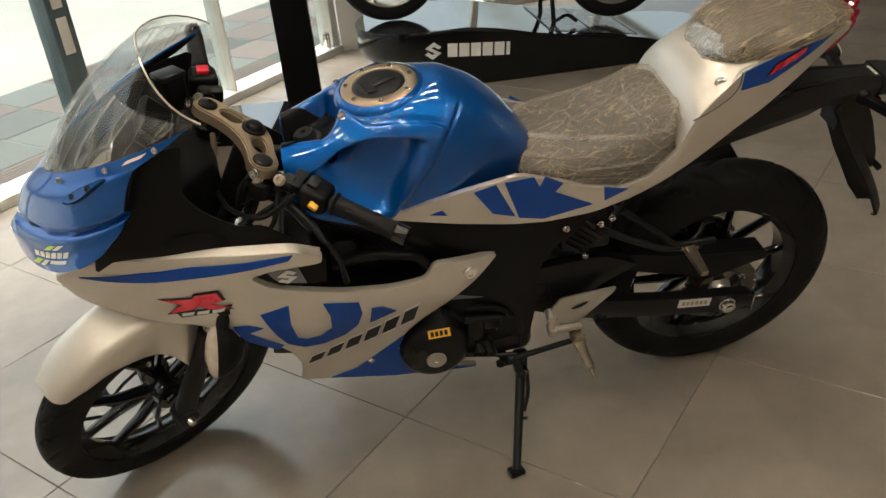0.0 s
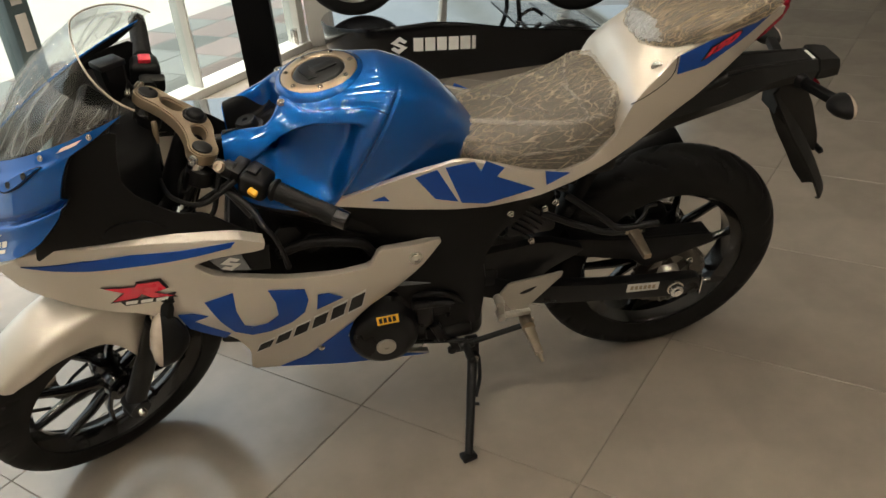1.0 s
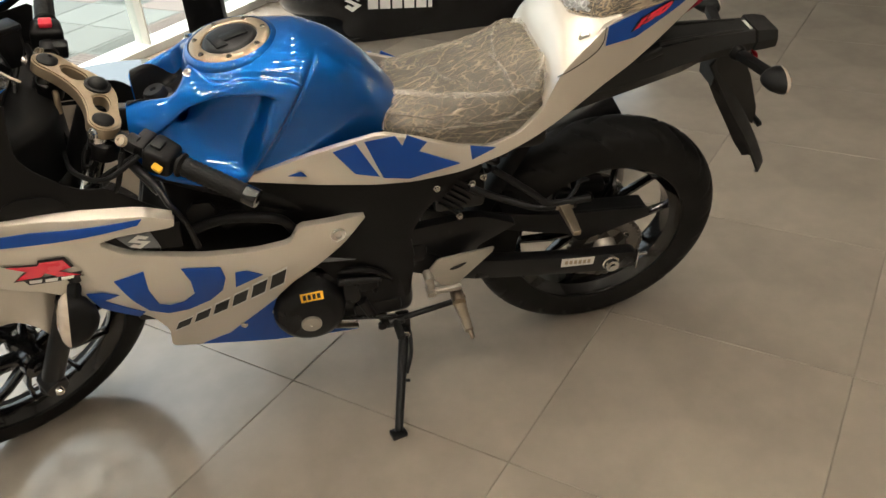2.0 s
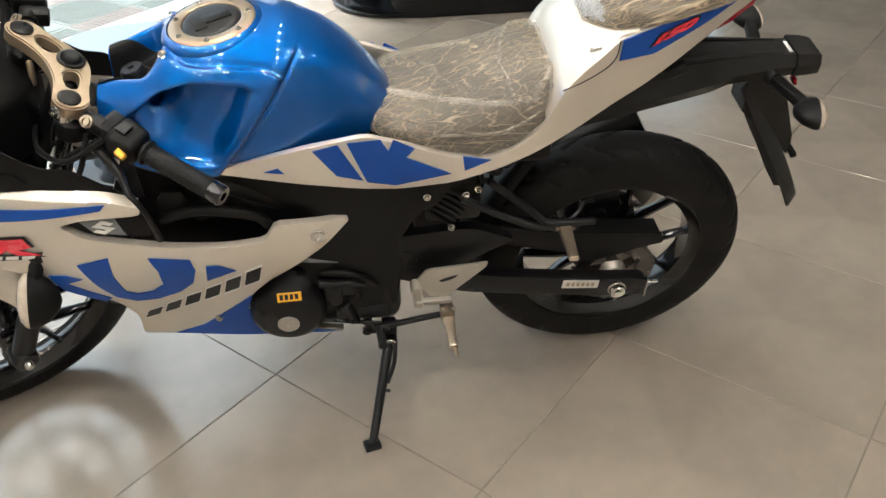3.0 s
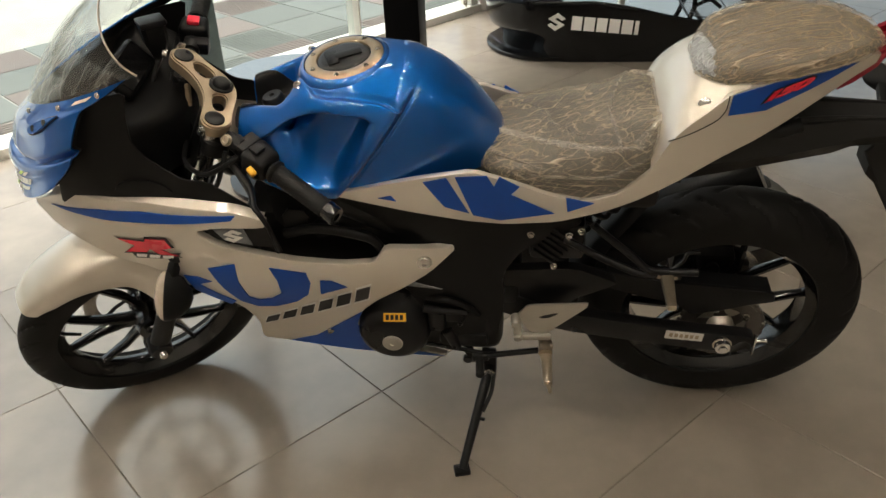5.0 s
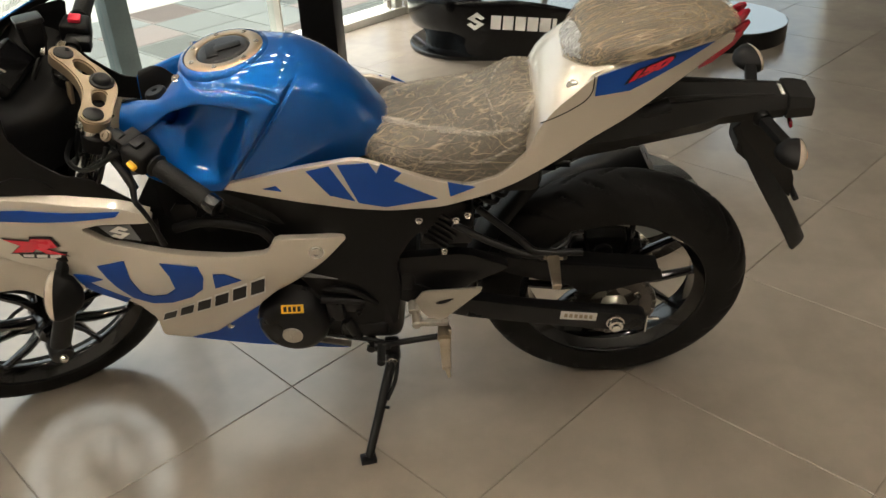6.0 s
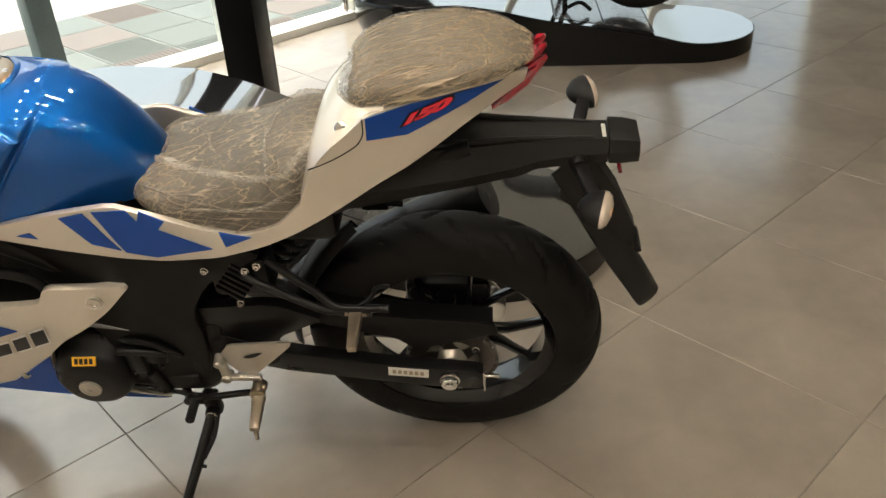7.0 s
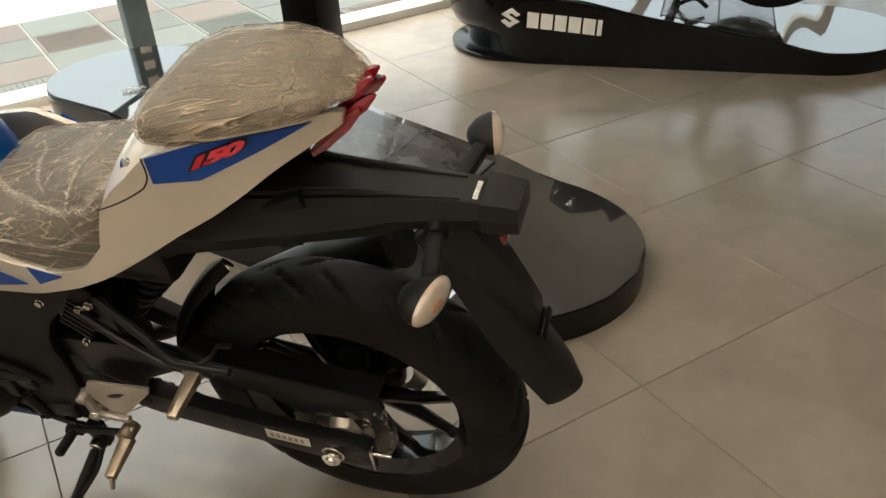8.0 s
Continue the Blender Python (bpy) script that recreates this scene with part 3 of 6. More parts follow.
def wheel(name, radius, bead, half, rim_half, phase, place, disc_r, disc_y):
    hub = part(name, place(lathe([(0, -0.055), (0.018, -0.055), (0.02, -0.05), (0.034, -0.048), (0.038, -0.03), (0.032, -0.015), (0.032, 0.015), (0.038, 0.03), (0.034, 0.048), (0.02, 0.05), (0, 0.055)], n=40)),
               M_GLOSS, bike, "black five spoke cast wheel")
    part("tyre", place(tyre(radius, bead - 0.006, half, 24)), M_RUBBER, hub, "new black road tyre with slanted grooves", 60)
    h = rim_half
    part("rim", place(lathe([(bead - 0.002, -h), (bead + 0.007, -h), (bead + 0.008, -h + 0.004), (bead - 0.001, -h + 0.008), (bead - 0.006, -h + 0.014), (bead - 0.019, -h + 0.026), (bead - 0.021, 0),
                             (bead - 0.019, h - 0.026), (bead - 0.006, h - 0.014), (bead - 0.001, h - 0.008), (bead + 0.008, h - 0.004), (bead + 0.007, h), (bead - 0.002, h),
                             (bead - 0.010, h - 0.012), (bead - 0.027, h - 0.027), (bead - 0.029, 0), (bead - 0.027, -h + 0.027), (bead - 0.010, -h + 0.012), (bead - 0.002, -h)], n=120)), M_GLOSS, hub)
    for k in range(5):
        for sgn in (-1, 1):
            a = phase + 2 * math.pi * k / 5
            part("spoke", place(spoke(a + sgn * 0.06, a + sgn * 0.34, 0.028, bead - 0.020, 0.0070, 0.0050, 0.016, 0.010)), M_GLOSS, hub)
    disc = part("brake_disc", place(lathe([(disc_r - 0.03, disc_y - 0.002), (disc_r, disc_y - 0.002), (disc_r, disc_y + 0.002), (disc_r - 0.03, disc_y + 0.002), (disc_r - 0.03, disc_y - 0.002)], n=90)), M_CHROME, hub)
    for k in range(5):
        a = phase + 2 * math.pi * k / 5 + 0.3
        part("disc_arm", place(moved(spoke(a, a + 0.35, 0.03, disc_r - 0.02, 0.006, 0.006, 0.0015, 0.0015), pose(0, disc_y, 0))), M_SATIN, disc)
    part("valve", place(rod((-(bead - 0.02) * 0.92, -0.01, (bead - 0.02) * 0.39), (-(bead - 0.06) * 0.92, -0.022, (bead - 0.06) * 0.39), 0.004)), M_SATIN, hub)
    return hub


def at_front(bm):
    return steered(moved(bm, Matrix.Translation(AXLE_F)))


def at_rear(bm):
    return moved(bm, Matrix.Translation(AXLE_R))


front_wheel = wheel("front_wheel", 0.286, 0.217, 0.047, 0.036, 0.35, at_front, 0.135, 0.062)
rear_wheel = wheel("rear_wheel", 0.308, 0.217, 0.066, 0.053, -0.22, at_rear, 0.11, 0.062)

# front fork and clamps
tilt = Matrix.Rotation(RAKE, 4, "Y")
turned = Matrix.Rotation(radians(STEER_DEG), 4, steer_axis) @ tilt
clamp_at = Vector((0.313, -0.107, 0.892)) - turned @ Vector((0, -0.089, 0.026))
clamp_m = Matrix.Translation(clamp_at) @ turned @ Matrix.Diagonal((0.91, 0.91, 1, 1))
stem_at = clamp_at + turned @ Vector((0.043, 0, 0.02))
across = turned @ Vector((0, 1, 0))
OTHER_SIDE = Matrix([[(1 if i == j else 0) - 2 * across[i] * across[j] for j in range(3)] + [2 * stem_at.dot(across) * across[i]] for i in range(3)] + [[0, 0, 0, 1]])
middles = []
for sgn in (-1, 1):
    low = STEER @ Vector((AXLE_F.x - 0.012, sgn * 0.092, AXLE_F.z - 0.025))
    high = clamp_at + turned @ Vector((0, sgn * 0.089, 0.0))
    mid, hold = low.lerp(high, 0.40), low.lerp(high, 0.68)
    middles.append(hold)
    leg = part("fork_leg", join(rod(low, mid, 0.023, 0.022, 24), rod(mid + (low - mid) * 0.03, mid + (high - mid).normalized() * 0.012, 0.0245, 0.0235, 24)), M_SATIN, bike)
    part("stanchion", rod(mid, high, 0.0165, 0.0165, 24), M_CHROME, leg)
    part("axle_boss", steered(lathe([(0, -0.026), (0.024, -0.026), (0.026, -0.018), (0.026, 0.018), (0, 0.018)], (AXLE_F.x, sgn * 0.092, AXLE_F.z), n=24)), M_SATIN, leg)
    part("axle_nut", steered(lathe([(0, 0.040), (0.007, 0.040), (0.010, 0.036), (0.010, 0.018), (0, 0.018)], (AXLE_F.x, sgn * 0.092, AXLE_F.z), n=10, flip=sgn)), M_CHROME, leg)


def clamp_plate():
    """The cast top clamp: two fork eyes, a waist and two slots."""
    outline = [(0.044, -0.078), (0.030, -0.116), (0.008, -0.128), (-0.022, -0.122), (-0.030, -0.094), (-0.010, -0.060), (0.002, -0.020),
               (0.002, 0.020), (-0.010, 0.060), (-0.030, 0.094), (-0.022, 0.122), (0.008, 0.128), (0.030, 0.116), (0.044, 0.078), (0.070, 0.035), (0.078, 0.0), (0.070, -0.035)]
    slot = [(0.050, -0.030), (0.018, -0.024), (0.006, -0.070), (0.028, -0.078)]

    def ring(pts, z, grow=0.0):
        return [Vector((x * (1 + grow), y * (1 + grow), z)) for x, y in pts]
    out = rounded(outline, 2)
    bm = bmesh.new()
    loops = []
    for pts in (out, rounded(slot, 2), [(x, -y) for x, y in reversed(rounded(slot, 2))]):
        vs = [bm.verts.new((x, y, 0)) for x, y in pts]
        loops += [bm.edges.new((a, b)) for a, b in zip(vs, vs[1:] + vs[:1])]
    bmesh.ops.triangle_fill(bm, edges=loops, use_beauty=True)
    base = bm.faces[:]
    up = bmesh.ops.extrude_face_region(bm, geom=base)["geom"]
    for v in up:
        if isinstance(v, bmesh.types.BMVert):
            v.co.z += 0.022
    bmesh.ops.recalc_face_normals(bm, faces=bm.faces)
    edges = [e for e in bm.edges if len(e.link_faces) == 2 and e.calc_face_angle(0) > 1.0 and min(v.co.z for v in e.verts) > 0.01]
    bmesh.ops.bevel(bm, geom=edges, offset=0.003, segments=2, affect="EDGES")
    return bm


clamp = part("top_clamp", (moved(clamp_plate(), clamp_m)), M_CLAMP, bike, "bronze grey cast alloy top clamp")
for y in (-0.098, 0.098):
    part("fork_cap", (moved(lathe([(0, 0.026), (0.012, 0.026), (0.016, 0.0255), (0.0195, 0.0245), (0.0205, 0.02), (0.0205, 0), (0, 0)], (0, y, 0), "Z", 28), clamp_m)), M_SATIN, clamp)
part("stem_nut", (moved(join(lathe([(0, 0.036), (0.010, 0.036), (0.014, 0.035), (0.018, 0.032), (0.0195, 0.027), (0.0195, 0)], (0.047, 0, 0), "Z", 26), lathe([(0.0195, 0.027), (0.025, 0.026), (0.025, 0.02), (0.0195, 0.02)], (0.047, 0, 0), "Z", 26)), clamp_m)), M_SATIN, clamp)
for sgn in (-1, 1):
    part("pinch_bolt", (moved(bolt((-0.030, sgn * 0.118, 0.012), (-1, sgn * 0.3, 0), 0.008, 0.008), clamp_m)), M_CHROME, clamp)
hold = (middles[0] + middles[1]) / 2
part("lower_clamp", moved(box(-0.03, 0.05, -0.115, 0.115, -0.012, 0.020, 0.008), Matrix.Translation(hold) @ turned), M_SATIN, bike)
part("steering_head", rod(hold + turned @ Vector((0.03, 0, 0)), stem_at - turned @ Vector((0, 0, 0.03)), 0.028, 0.028, 20), M_SATIN, bike)

# handlebars: the left one is placed, the right one is its mirror before steering
BAR = [Vector(p) for p in ((0.318, -0.108, 0.858), (0.535, -0.240, 0.782))]
bar_dir = (BAR[1] - BAR[0]).normalized()


def along(d):
    return BAR[0] + bar_dir * d


def side_bar(make, right):
    """Builds a left handlebar piece; on the right, mirrors it across the turned steering head."""
    bm = make()
    if right:
        moved(bm, OTHER_SIDE)
    return bm


def grip_mesh():
    prof, n = [(0, 0)], 26
    for k in range(n + 1):
        d = 0.124 * k / n
        prof.append((0.0165 + (0.0016 if k % 2 else 0) + (0.004 if k < 2 else 0), d))
    prof += [(0, 0.124)]
    return between(lathe(prof, axis="Z", n=24), along(0.128), along(0.3))


def switch_mesh():
    bm = box(-0.030, 0.030, -0.026, 0.026, 0, 0.052, 0.011, 3)
    for v in bm.verts:
        k = 1 - 0.15 * v.co.z / 0.05
        v.co.x, v.co.y = v.co.x * k, v.co.y * k
    return between(bm, along(0.070), along(0.3))


for right in (False, True):
    bar = part("handlebar", side_bar(lambda: join(rod(along(0), along(0.265), 0.0112, 0.0112, 18), rod(along(-0.012) + Vector((-0.006, 0, -0.012)), along(-0.012) - Vector((0.02, 0, 0.048)), 0.027, 0.027, 24)), right), M_SATIN, bike)
    part("grip", side_bar(grip_mesh, right), M_GRIP, bar)
    part("bar_end", side_bar(lambda: between(lathe([(0, 0), (0.0172, 0), (0.0176, 0.002), (0.0176, 0.022), (0.0165, 0.024), (0.008, 0.024), (0.007, 0.012), (0, 0.012)], axis="Z", n=22), along(0.252), along(0.4)), right), M_GLOSS, bar)
    part("clamp_collar", side_bar(lambda: between(lathe([(0.011, 0), (0.017, 0.001), (0.017, 0.02), (0.011, 0.021)], axis="Z", n=20), along(0.030), along(0.3)), right), M_SATIN, bar)
    part("bar_bolt", side_bar(lambda: bolt(along(0.026) + Vector((-0.004, -0.014, 0.010)), (-0.2, -0.7, 0.7), 0.0085, 0.008), right), M_PEG, bar, "brass coloured clamp bolt")
    pod = part("switch_pod", side_bar(switch_mesh, right), M_PLASTIC, bar, "black plastic switch housing")
    part("perch", side_bar(lambda: join(between(box(-0.014, 0.034, -0.014, 0.014, 0, 0.026, 0.005), along(0.040), along(0.3)), rod(along(0.048) + Vector((-0.02, -0.01, -0.018)), along(0.075) + Vector((0.0, -0.045, -0.055)), 0.011, 0.008, 12)), right), M_SATIN, bar)
    part("lever", side_bar(lambda: tube([along(0.05) + Vector((-0.018, -0.022, -0.02)), along(0.075) + Vector((0.0, -0.05, -0.035)), (0.402, -0.245, 0.792), (0.420, -0.252, 0.750), (0.426, -0.250, 0.698)], (0.0075, 0.0065, 0.005, 0.0042, 0.006), 12), right), M_SATIN, bar, "slim black hand lever")
    if not right:
        part("dip_switch", between(box(-0.012, 0.010, 0.024, 0.031, 0.006, 0.026, 0.002), along(0.072), along(0.3)), M_INK, pod)
        part("horn_button", moved(box(-0.009, 0.009, -0.006, 0.006, -0.006, 0.007, 0.003), Matrix.Translation(along(0.100) + Vector((-0.012, -0.029, 0.002))) @ pose(0, 0, 0, 20, 30, -35)), M_YELLOW, pod, "yellow horn button")
        part("turn_switch", between(box(-0.028, -0.022, -0.012, 0.008, 0.02, 0.036, 0.002), along(0.072), along(0.3)), M_GLOSS, pod)
    else:
        part("stop_switch", side_bar(lambda: between(box(-0.012, 0.012, 0.024, 0.034, 0.010, 0.032, 0.003), along(0.072), along(0.3)), True), M_RED, pod, "red engine stop switch")
        at_res = pose(0.157, 0.066, 0.935, -6, 4, 35)
        tank_r = part("brake_reservoir", moved(loft([[Vector((a * w, b * w, h)) for a, b in ((-1, -0.7), (-0.7, -1), (0.7, -1), (1, -0.7), (1, 0.7), (0.7, 1), (-0.7, 1), (-1, 0.7))] for w, h in ((0.012, -0.02), (0.017, 0), (0.022, 0.012), (0.024, 0.046))]), at_res), M_PLASTIC, bar, "square black brake fluid reservoir")
        part("lid", moved(box(-0.0255, 0.0255, -0.0255, 0.0255, 0.044, 0.056, 0.004), at_res), M_INK, tank_r)
        part("hose_joint", side_bar(lambda: tube([along(0.03) + Vector((-0.05, 0.02, 0.0)), along(0.01) + Vector((-0.045, 0.03, -0.01)), along(-0.02) + Vector((-0.04, 0.03, -0.05))], 0.006, 8), True), M_CLAMP, bar, "brass coloured hose joint")

# hoses and cables in the cockpit
cables = [[(0.36, -0.16, 0.842), (0.30, -0.175, 0.815), (0.235, -0.12, 0.80), (0.20, -0.02, 0.78)], [(0.35, -0.15, 0.835), (0.27, -0.15, 0.79), (0.22, -0.06, 0.73)],
          [(0.200, 0.09, 0.925), (0.185, 0.045, 0.88), (0.205, 0.0, 0.81), (0.22, -0.03, 0.73)], [(0.165, 0.07, 0.925), (0.150, 0.02, 0.885), (0.170, -0.02, 0.82), (0.19, -0.03, 0.72)],
          [(0.33, -0.14, 0.84), (0.31, -0.17, 0.79), (0.27, -0.13, 0.745), (0.25, -0.05, 0.72)], [(0.30, -0.02, 0.83), (0.25, -0.07, 0.80), (0.24, -0.10, 0.75)]]
for pts in cables:
    part("cable", tube(pts, 0.0048, 8), M_PLASTIC, bike)

# front mudguard
def fender(u, v):
    """u across, v from the front tip to the back edge."""
    a = radians(128 - 76 * v)
    t = 2 * u - 1
    skirt = curve((0, 0.2, 0.4, 0.6, 0.8, 0.93, 1), (0.014, 0.034, 0.066, 0.105, 0.160, 0.180, 0.160), v)
    wide = curve((0, 0.12, 0.5, 1), (0.044, 0.056, 0.060, 0.058), v)
    r = 0.316 + 0.012 * math.sin(math.pi * v)
    s = abs(t)
    if s < 0.55:
        w, drop = wide * math.sin(s / 0.55 * math.pi / 2 * 0.96), 0.022 * (s / 0.55) ** 3
    else:
        k = (s - 0.55) / 0.45
        w, drop = wide * (0.998 + 0.05 * math.sin(k * math.pi)) + 0.028 * k * curve((0, 0.5, 0.75, 1), (0, 0, 1, 1), v), 0.022 + skirt * k
    tip = 0.03 * (1 - t * t) * (1 - v) ** 6
    a += tip * 2
    return Vector((math.cos(a) * (r - drop), math.copysign(w, t), math.sin(a) * (r - drop)))


mudguard = part("front_mudguard", at_front(sheet(fender, 40, 44, 0.003)), M_SILVER, bike, "silver front mudguard", 50)
part("mudguard_bolt", at_front(bolt((0.090, -0.094, 0.165), (0, -1, 0), 0.010, 0.006)), M_CHROME, mudguard)
part("brake_caliper", at_front(join(box(0.02, 0.11, 0.05, 0.10, 0.05, 0.14, 0.012), box(0.04, 0.09, 0.04, 0.11, 0.07, 0.12, 0.008))), M_SATIN, bike)

# nose cowl and screen
COWL_V = (0, 0.25, 0.5, 0.72, 1)


def cowl_point(t, v):
    """t from -1 to 1 across, v from the screen down to the chin."""
    cx, cz = curve(COWL_V, (-0.095, -0.145, -0.175, -0.203, -0.203), v), curve(COWL_V, (0.875, 0.835, 0.785, 0.738, 0.692), v)
    ex, ez = curve((0, 0.12, 0.25, 0.5, 0.72, 1), (0.212, 0.160, 0.108, 0.084, 0.072, 0.024), v), curve((0, 0.12, 0.25, 0.5, 0.72, 1), (1.013, 0.979, 0.949, 0.903, 0.865, 0.815), v)
    ey = curve(COWL_V, (0.176, 0.180, 0.196, 0.208, 0.216), v)
    s = abs(t)
    p = curve((0, 0.25, 0.5, 1), (1.4, 1.2, 1.1, 1.0), v)
    ledge = 0.014 * math.exp(-((v - 0.53 - 0.10 * s) / 0.028) ** 2) * min(1, 6 * s + 0.3)
    x, y, z = cx + (ex - cx) * s ** p, math.copysign(ey * math.sin(s * math.pi / 2) ** 0.9, t), cz + (ez - cz) * s ** 1.2
    d = Vector((-0.6, math.copysign(0.8 * s, t), 0.25)).normalized()
    return Vector((x, y, z)) - d * ledge


cowl = part("nose_cowl", sheet(lambda u, v: cowl_point(2 * u - 1, v), 48, 40, 0.003), M_BLUE, bike, "glossy blue nose cowl", 60)
part("cowl_liner", sheet(lambda u, v: cowl_point(2 * u - 1, 0.01 + 0.97 * v) + Vector((0.006, -0.0055 * (2 * u - 1), 0)), 30, 24, 0.001), M_PLASTIC, cowl, "black inside of the cowl", 60)
T_TOP = (0.140, 1.105)


def screen_point(u, v):
    t = 2 * u - 1
    s = abs(t)
    a = cowl_point(t, 0.0)
    b = Vector((T_TOP[0] + 0.098 * s ** 1.6, 0.181 * math.copysign(math.sin(s * math.pi / 2), t), T_TOP[1] - 0.082 * s ** 1.3))
    p = a.lerp(b, v)
    swell = math.sin(math.pi * v) * (1 - s ** 3) * 0.022
    return p + Vector((-0.55, math.copysign(0.5 * s, t), 0.6)) * swell


screen = part("windscreen", sheet(screen_point, 44, 26, 0.003), M_SCREEN, bike, "clear curved plastic windscreen", 70)
# thin layer of grey streaks just outside the lower three quarters of the screen
part("screen_streaks", sheet(lambda u, v: screen_point(0.02 + 0.96 * u, 0.02 + 0.72 * v) + Vector((-0.55, 0.5 * (2 * u - 1), 0.6)) * 0.0045, 44, 22), M_SCREENSTREAKS, screen, "streaky translucent layer over the lower windscreen", 70)
part("screen_edge", tube([screen_point(k / 24, 1.0) for k in range(25)], 0.0018, 8, 2), M_LENS_CLEAR, screen)
for t in (-0.36, -0.675, -0.93, 0.36, 0.675, 0.93):
    p = cowl_point(t, 0.06)
    part("screen_bolt", bolt(p + Vector((-0.004, math.copysign(0.003, t), 0)), (-0.5, math.copysign(0.8, t), 0.5), 0.0042, 0.003), M_CHROME, cowl)
for t in (-0.65, 0.65):
    ring = []
    for k in range(20):
        a = 2 * math.pi * k / 20
        ring.append((t + 0.120 * math.cos(a), 0.235 + 0.075 * math.sin(a) + 0.040 * math.cos(a) * (1 if t < 0 else -1)))
    centre = cowl_point(t, 0.235)
    nrm = (cowl_point(t + 0.02, 0.235) - centre).cross(cowl_point(t, 0.255) - centre).normalized()
    if nrm.x > 0:
        nrm = -nrm
    base = [cowl_point(a, b) + nrm * 0.0012 for a, b in ring]
    top = [centre + (p - centre) * 0.86 + nrm * 0.006 for p in base]
    plate = part("mirror_mount", loft([[p - nrm * 0.006 for p in base], base, top]), M_BLUE, cowl)
    part("mount_groove", tube([p + nrm * 0.0010 for p in base + base[:1]], 0.0009, 6, 2), M_INK, plate)
    for d, w in ((-0.050, 0.212), (0.045, 0.252)):
        q = cowl_point(t + d * (1 if t < 0 else -1), w)
        part("mount_hole", between(lathe([(0, 0.0066), (0.0058, 0.0066), (0.0062, 0.006), (0.0062, 0), (0, 0)], axis="Z", n=14), q, q + nrm), M_INK, plate)
part("headlight", loft([[Vector((-0.172 + 0.045 * (abs(t) ** 2) + dx, 0.060 * t, 0.745 + 0.012 * abs(t) + dz)) for t in [k / 10 - 1 for k in range(21)]] for dx, dz in ((0.02, 0.028), (-0.012, 0.014), (-0.018, 0.0), (-0.012, -0.016), (0.02, -0.030))], closed=False), M_LENS_CLEAR, cowl, "clear headlight lens under the nose")


def cowl_patch(t0, t1, v0, v1, slant, material, name="print_bar"):
    """A thin print on the cowl."""
    def f(u, v):
        t, w = t0 + (t1 - t0) * u + slant * (v - 0.5), v0 + (v1 - v0) * v
        p = cowl_point(t, w)
        nn = (cowl_point(t + 0.01, w) - p).cross(cowl_point(t, w + 0.01) - p).normalized()
        nn = -nn if nn.x > 0 or (abs(nn.x) < 0.2 and nn.y * t < 0) else nn
        return p + nn * 0.0016
    return part(name, sheet(f, 6, 4, 0.0004), material, cowl)


for k in range(6):
    cowl_patch(-0.600 + 0.056 * k, -0.600 + 0.056 * k + 0.044, 0.765, 0.835, 0.0, M_PALE)
cowl_patch(-0.460, -0.405, 0.690, 0.740, 0.06, M_LIME)
cowl_patch(-0.530, -0.480, 0.690, 0.740, 0.06, M_PALE)
cowl_patch(-0.330, -0.270, 0.862, 0.945, 0.06, M_LIME)
cowl_patch(-0.405, -0.355, 0.862, 0.945, 0.06, M_PALE)
cowl_patch(-0.60, -0.44, 0.862, 0.905, 0.0, M_PALE)
cowl_patch(-0.87, -0.77, 0.045, 0.080, 0.0, M_PALE)

# side fairings
def fair_y(x, z):
    w = curve((-0.13, 0, 0.1, 0.25, 0.4, 0.55, 0.67, 0.74), (0.095, 0.155, 0.185, 0.2, 0.19, 0.17, 0.147, 0.125), x)
    return -w * curve((0.2, 0.33, 0.45, 0.58, 0.70, 0.78), (0.60, 0.72, 0.86, 1.0, 1.0, 0.94), z)


FAIRING = [(-0.128, 0.683), (-0.06, 0.722), (0.0, 0.748), (0.167, 0.757), (0.33, 0.739), (0.388, 0.716), (0.383, 0.699), (0.29, 0.704), (0.248, 0.695), (0.285, 0.659),
           (0.405, 0.616), (0.51, 0.592), (0.576, 0.589), (0.598, 0.624), (0.658, 0.613), (0.738, 0.599), (0.68, 0.542), (0.62, 0.496), (0.568, 0.463), (0.527, 0.424),
           (0.507, 0.372), (0.535, 0.290), (0.69, 0.214), (0.685, 0.206), (0.49, 0.258), (0.345, 0.310), (0.288, 0.326), (0.300, 0.40), (0.281, 0.462), (0.222, 0.524), (0.134, 0.588), (0.02, 0.604), (-0.09, 0.632)]
FAIR_SMOOTH = rounded(FAIRING, 1, 0.14)
fairings = both_sides("side_fairing", lambda: panel(FAIR_SMOOTH, fair_y, 0.016, 0.016, 0.0022), M_SILVER, bike, "pearl silver side fairing with blue graphics", 50)
left_fair = fairings[0]
LIP = [(-0.06, 0.722), (0.0, 0.748), (0.08, 0.756), (0.167, 0.757), (0.25, 0.750), (0.33, 0.739), (0.385, 0.717)]


def lip(u, v):
    x, z = curve(range(7), [p[0] for p in LIP], 6 * v), curve(range(7), [p[1] for p in LIP], 6 * v)
    return Vector((x, fair_y(x, z) + 0.018 * u, z - 0.0015 + 0.008 * u))


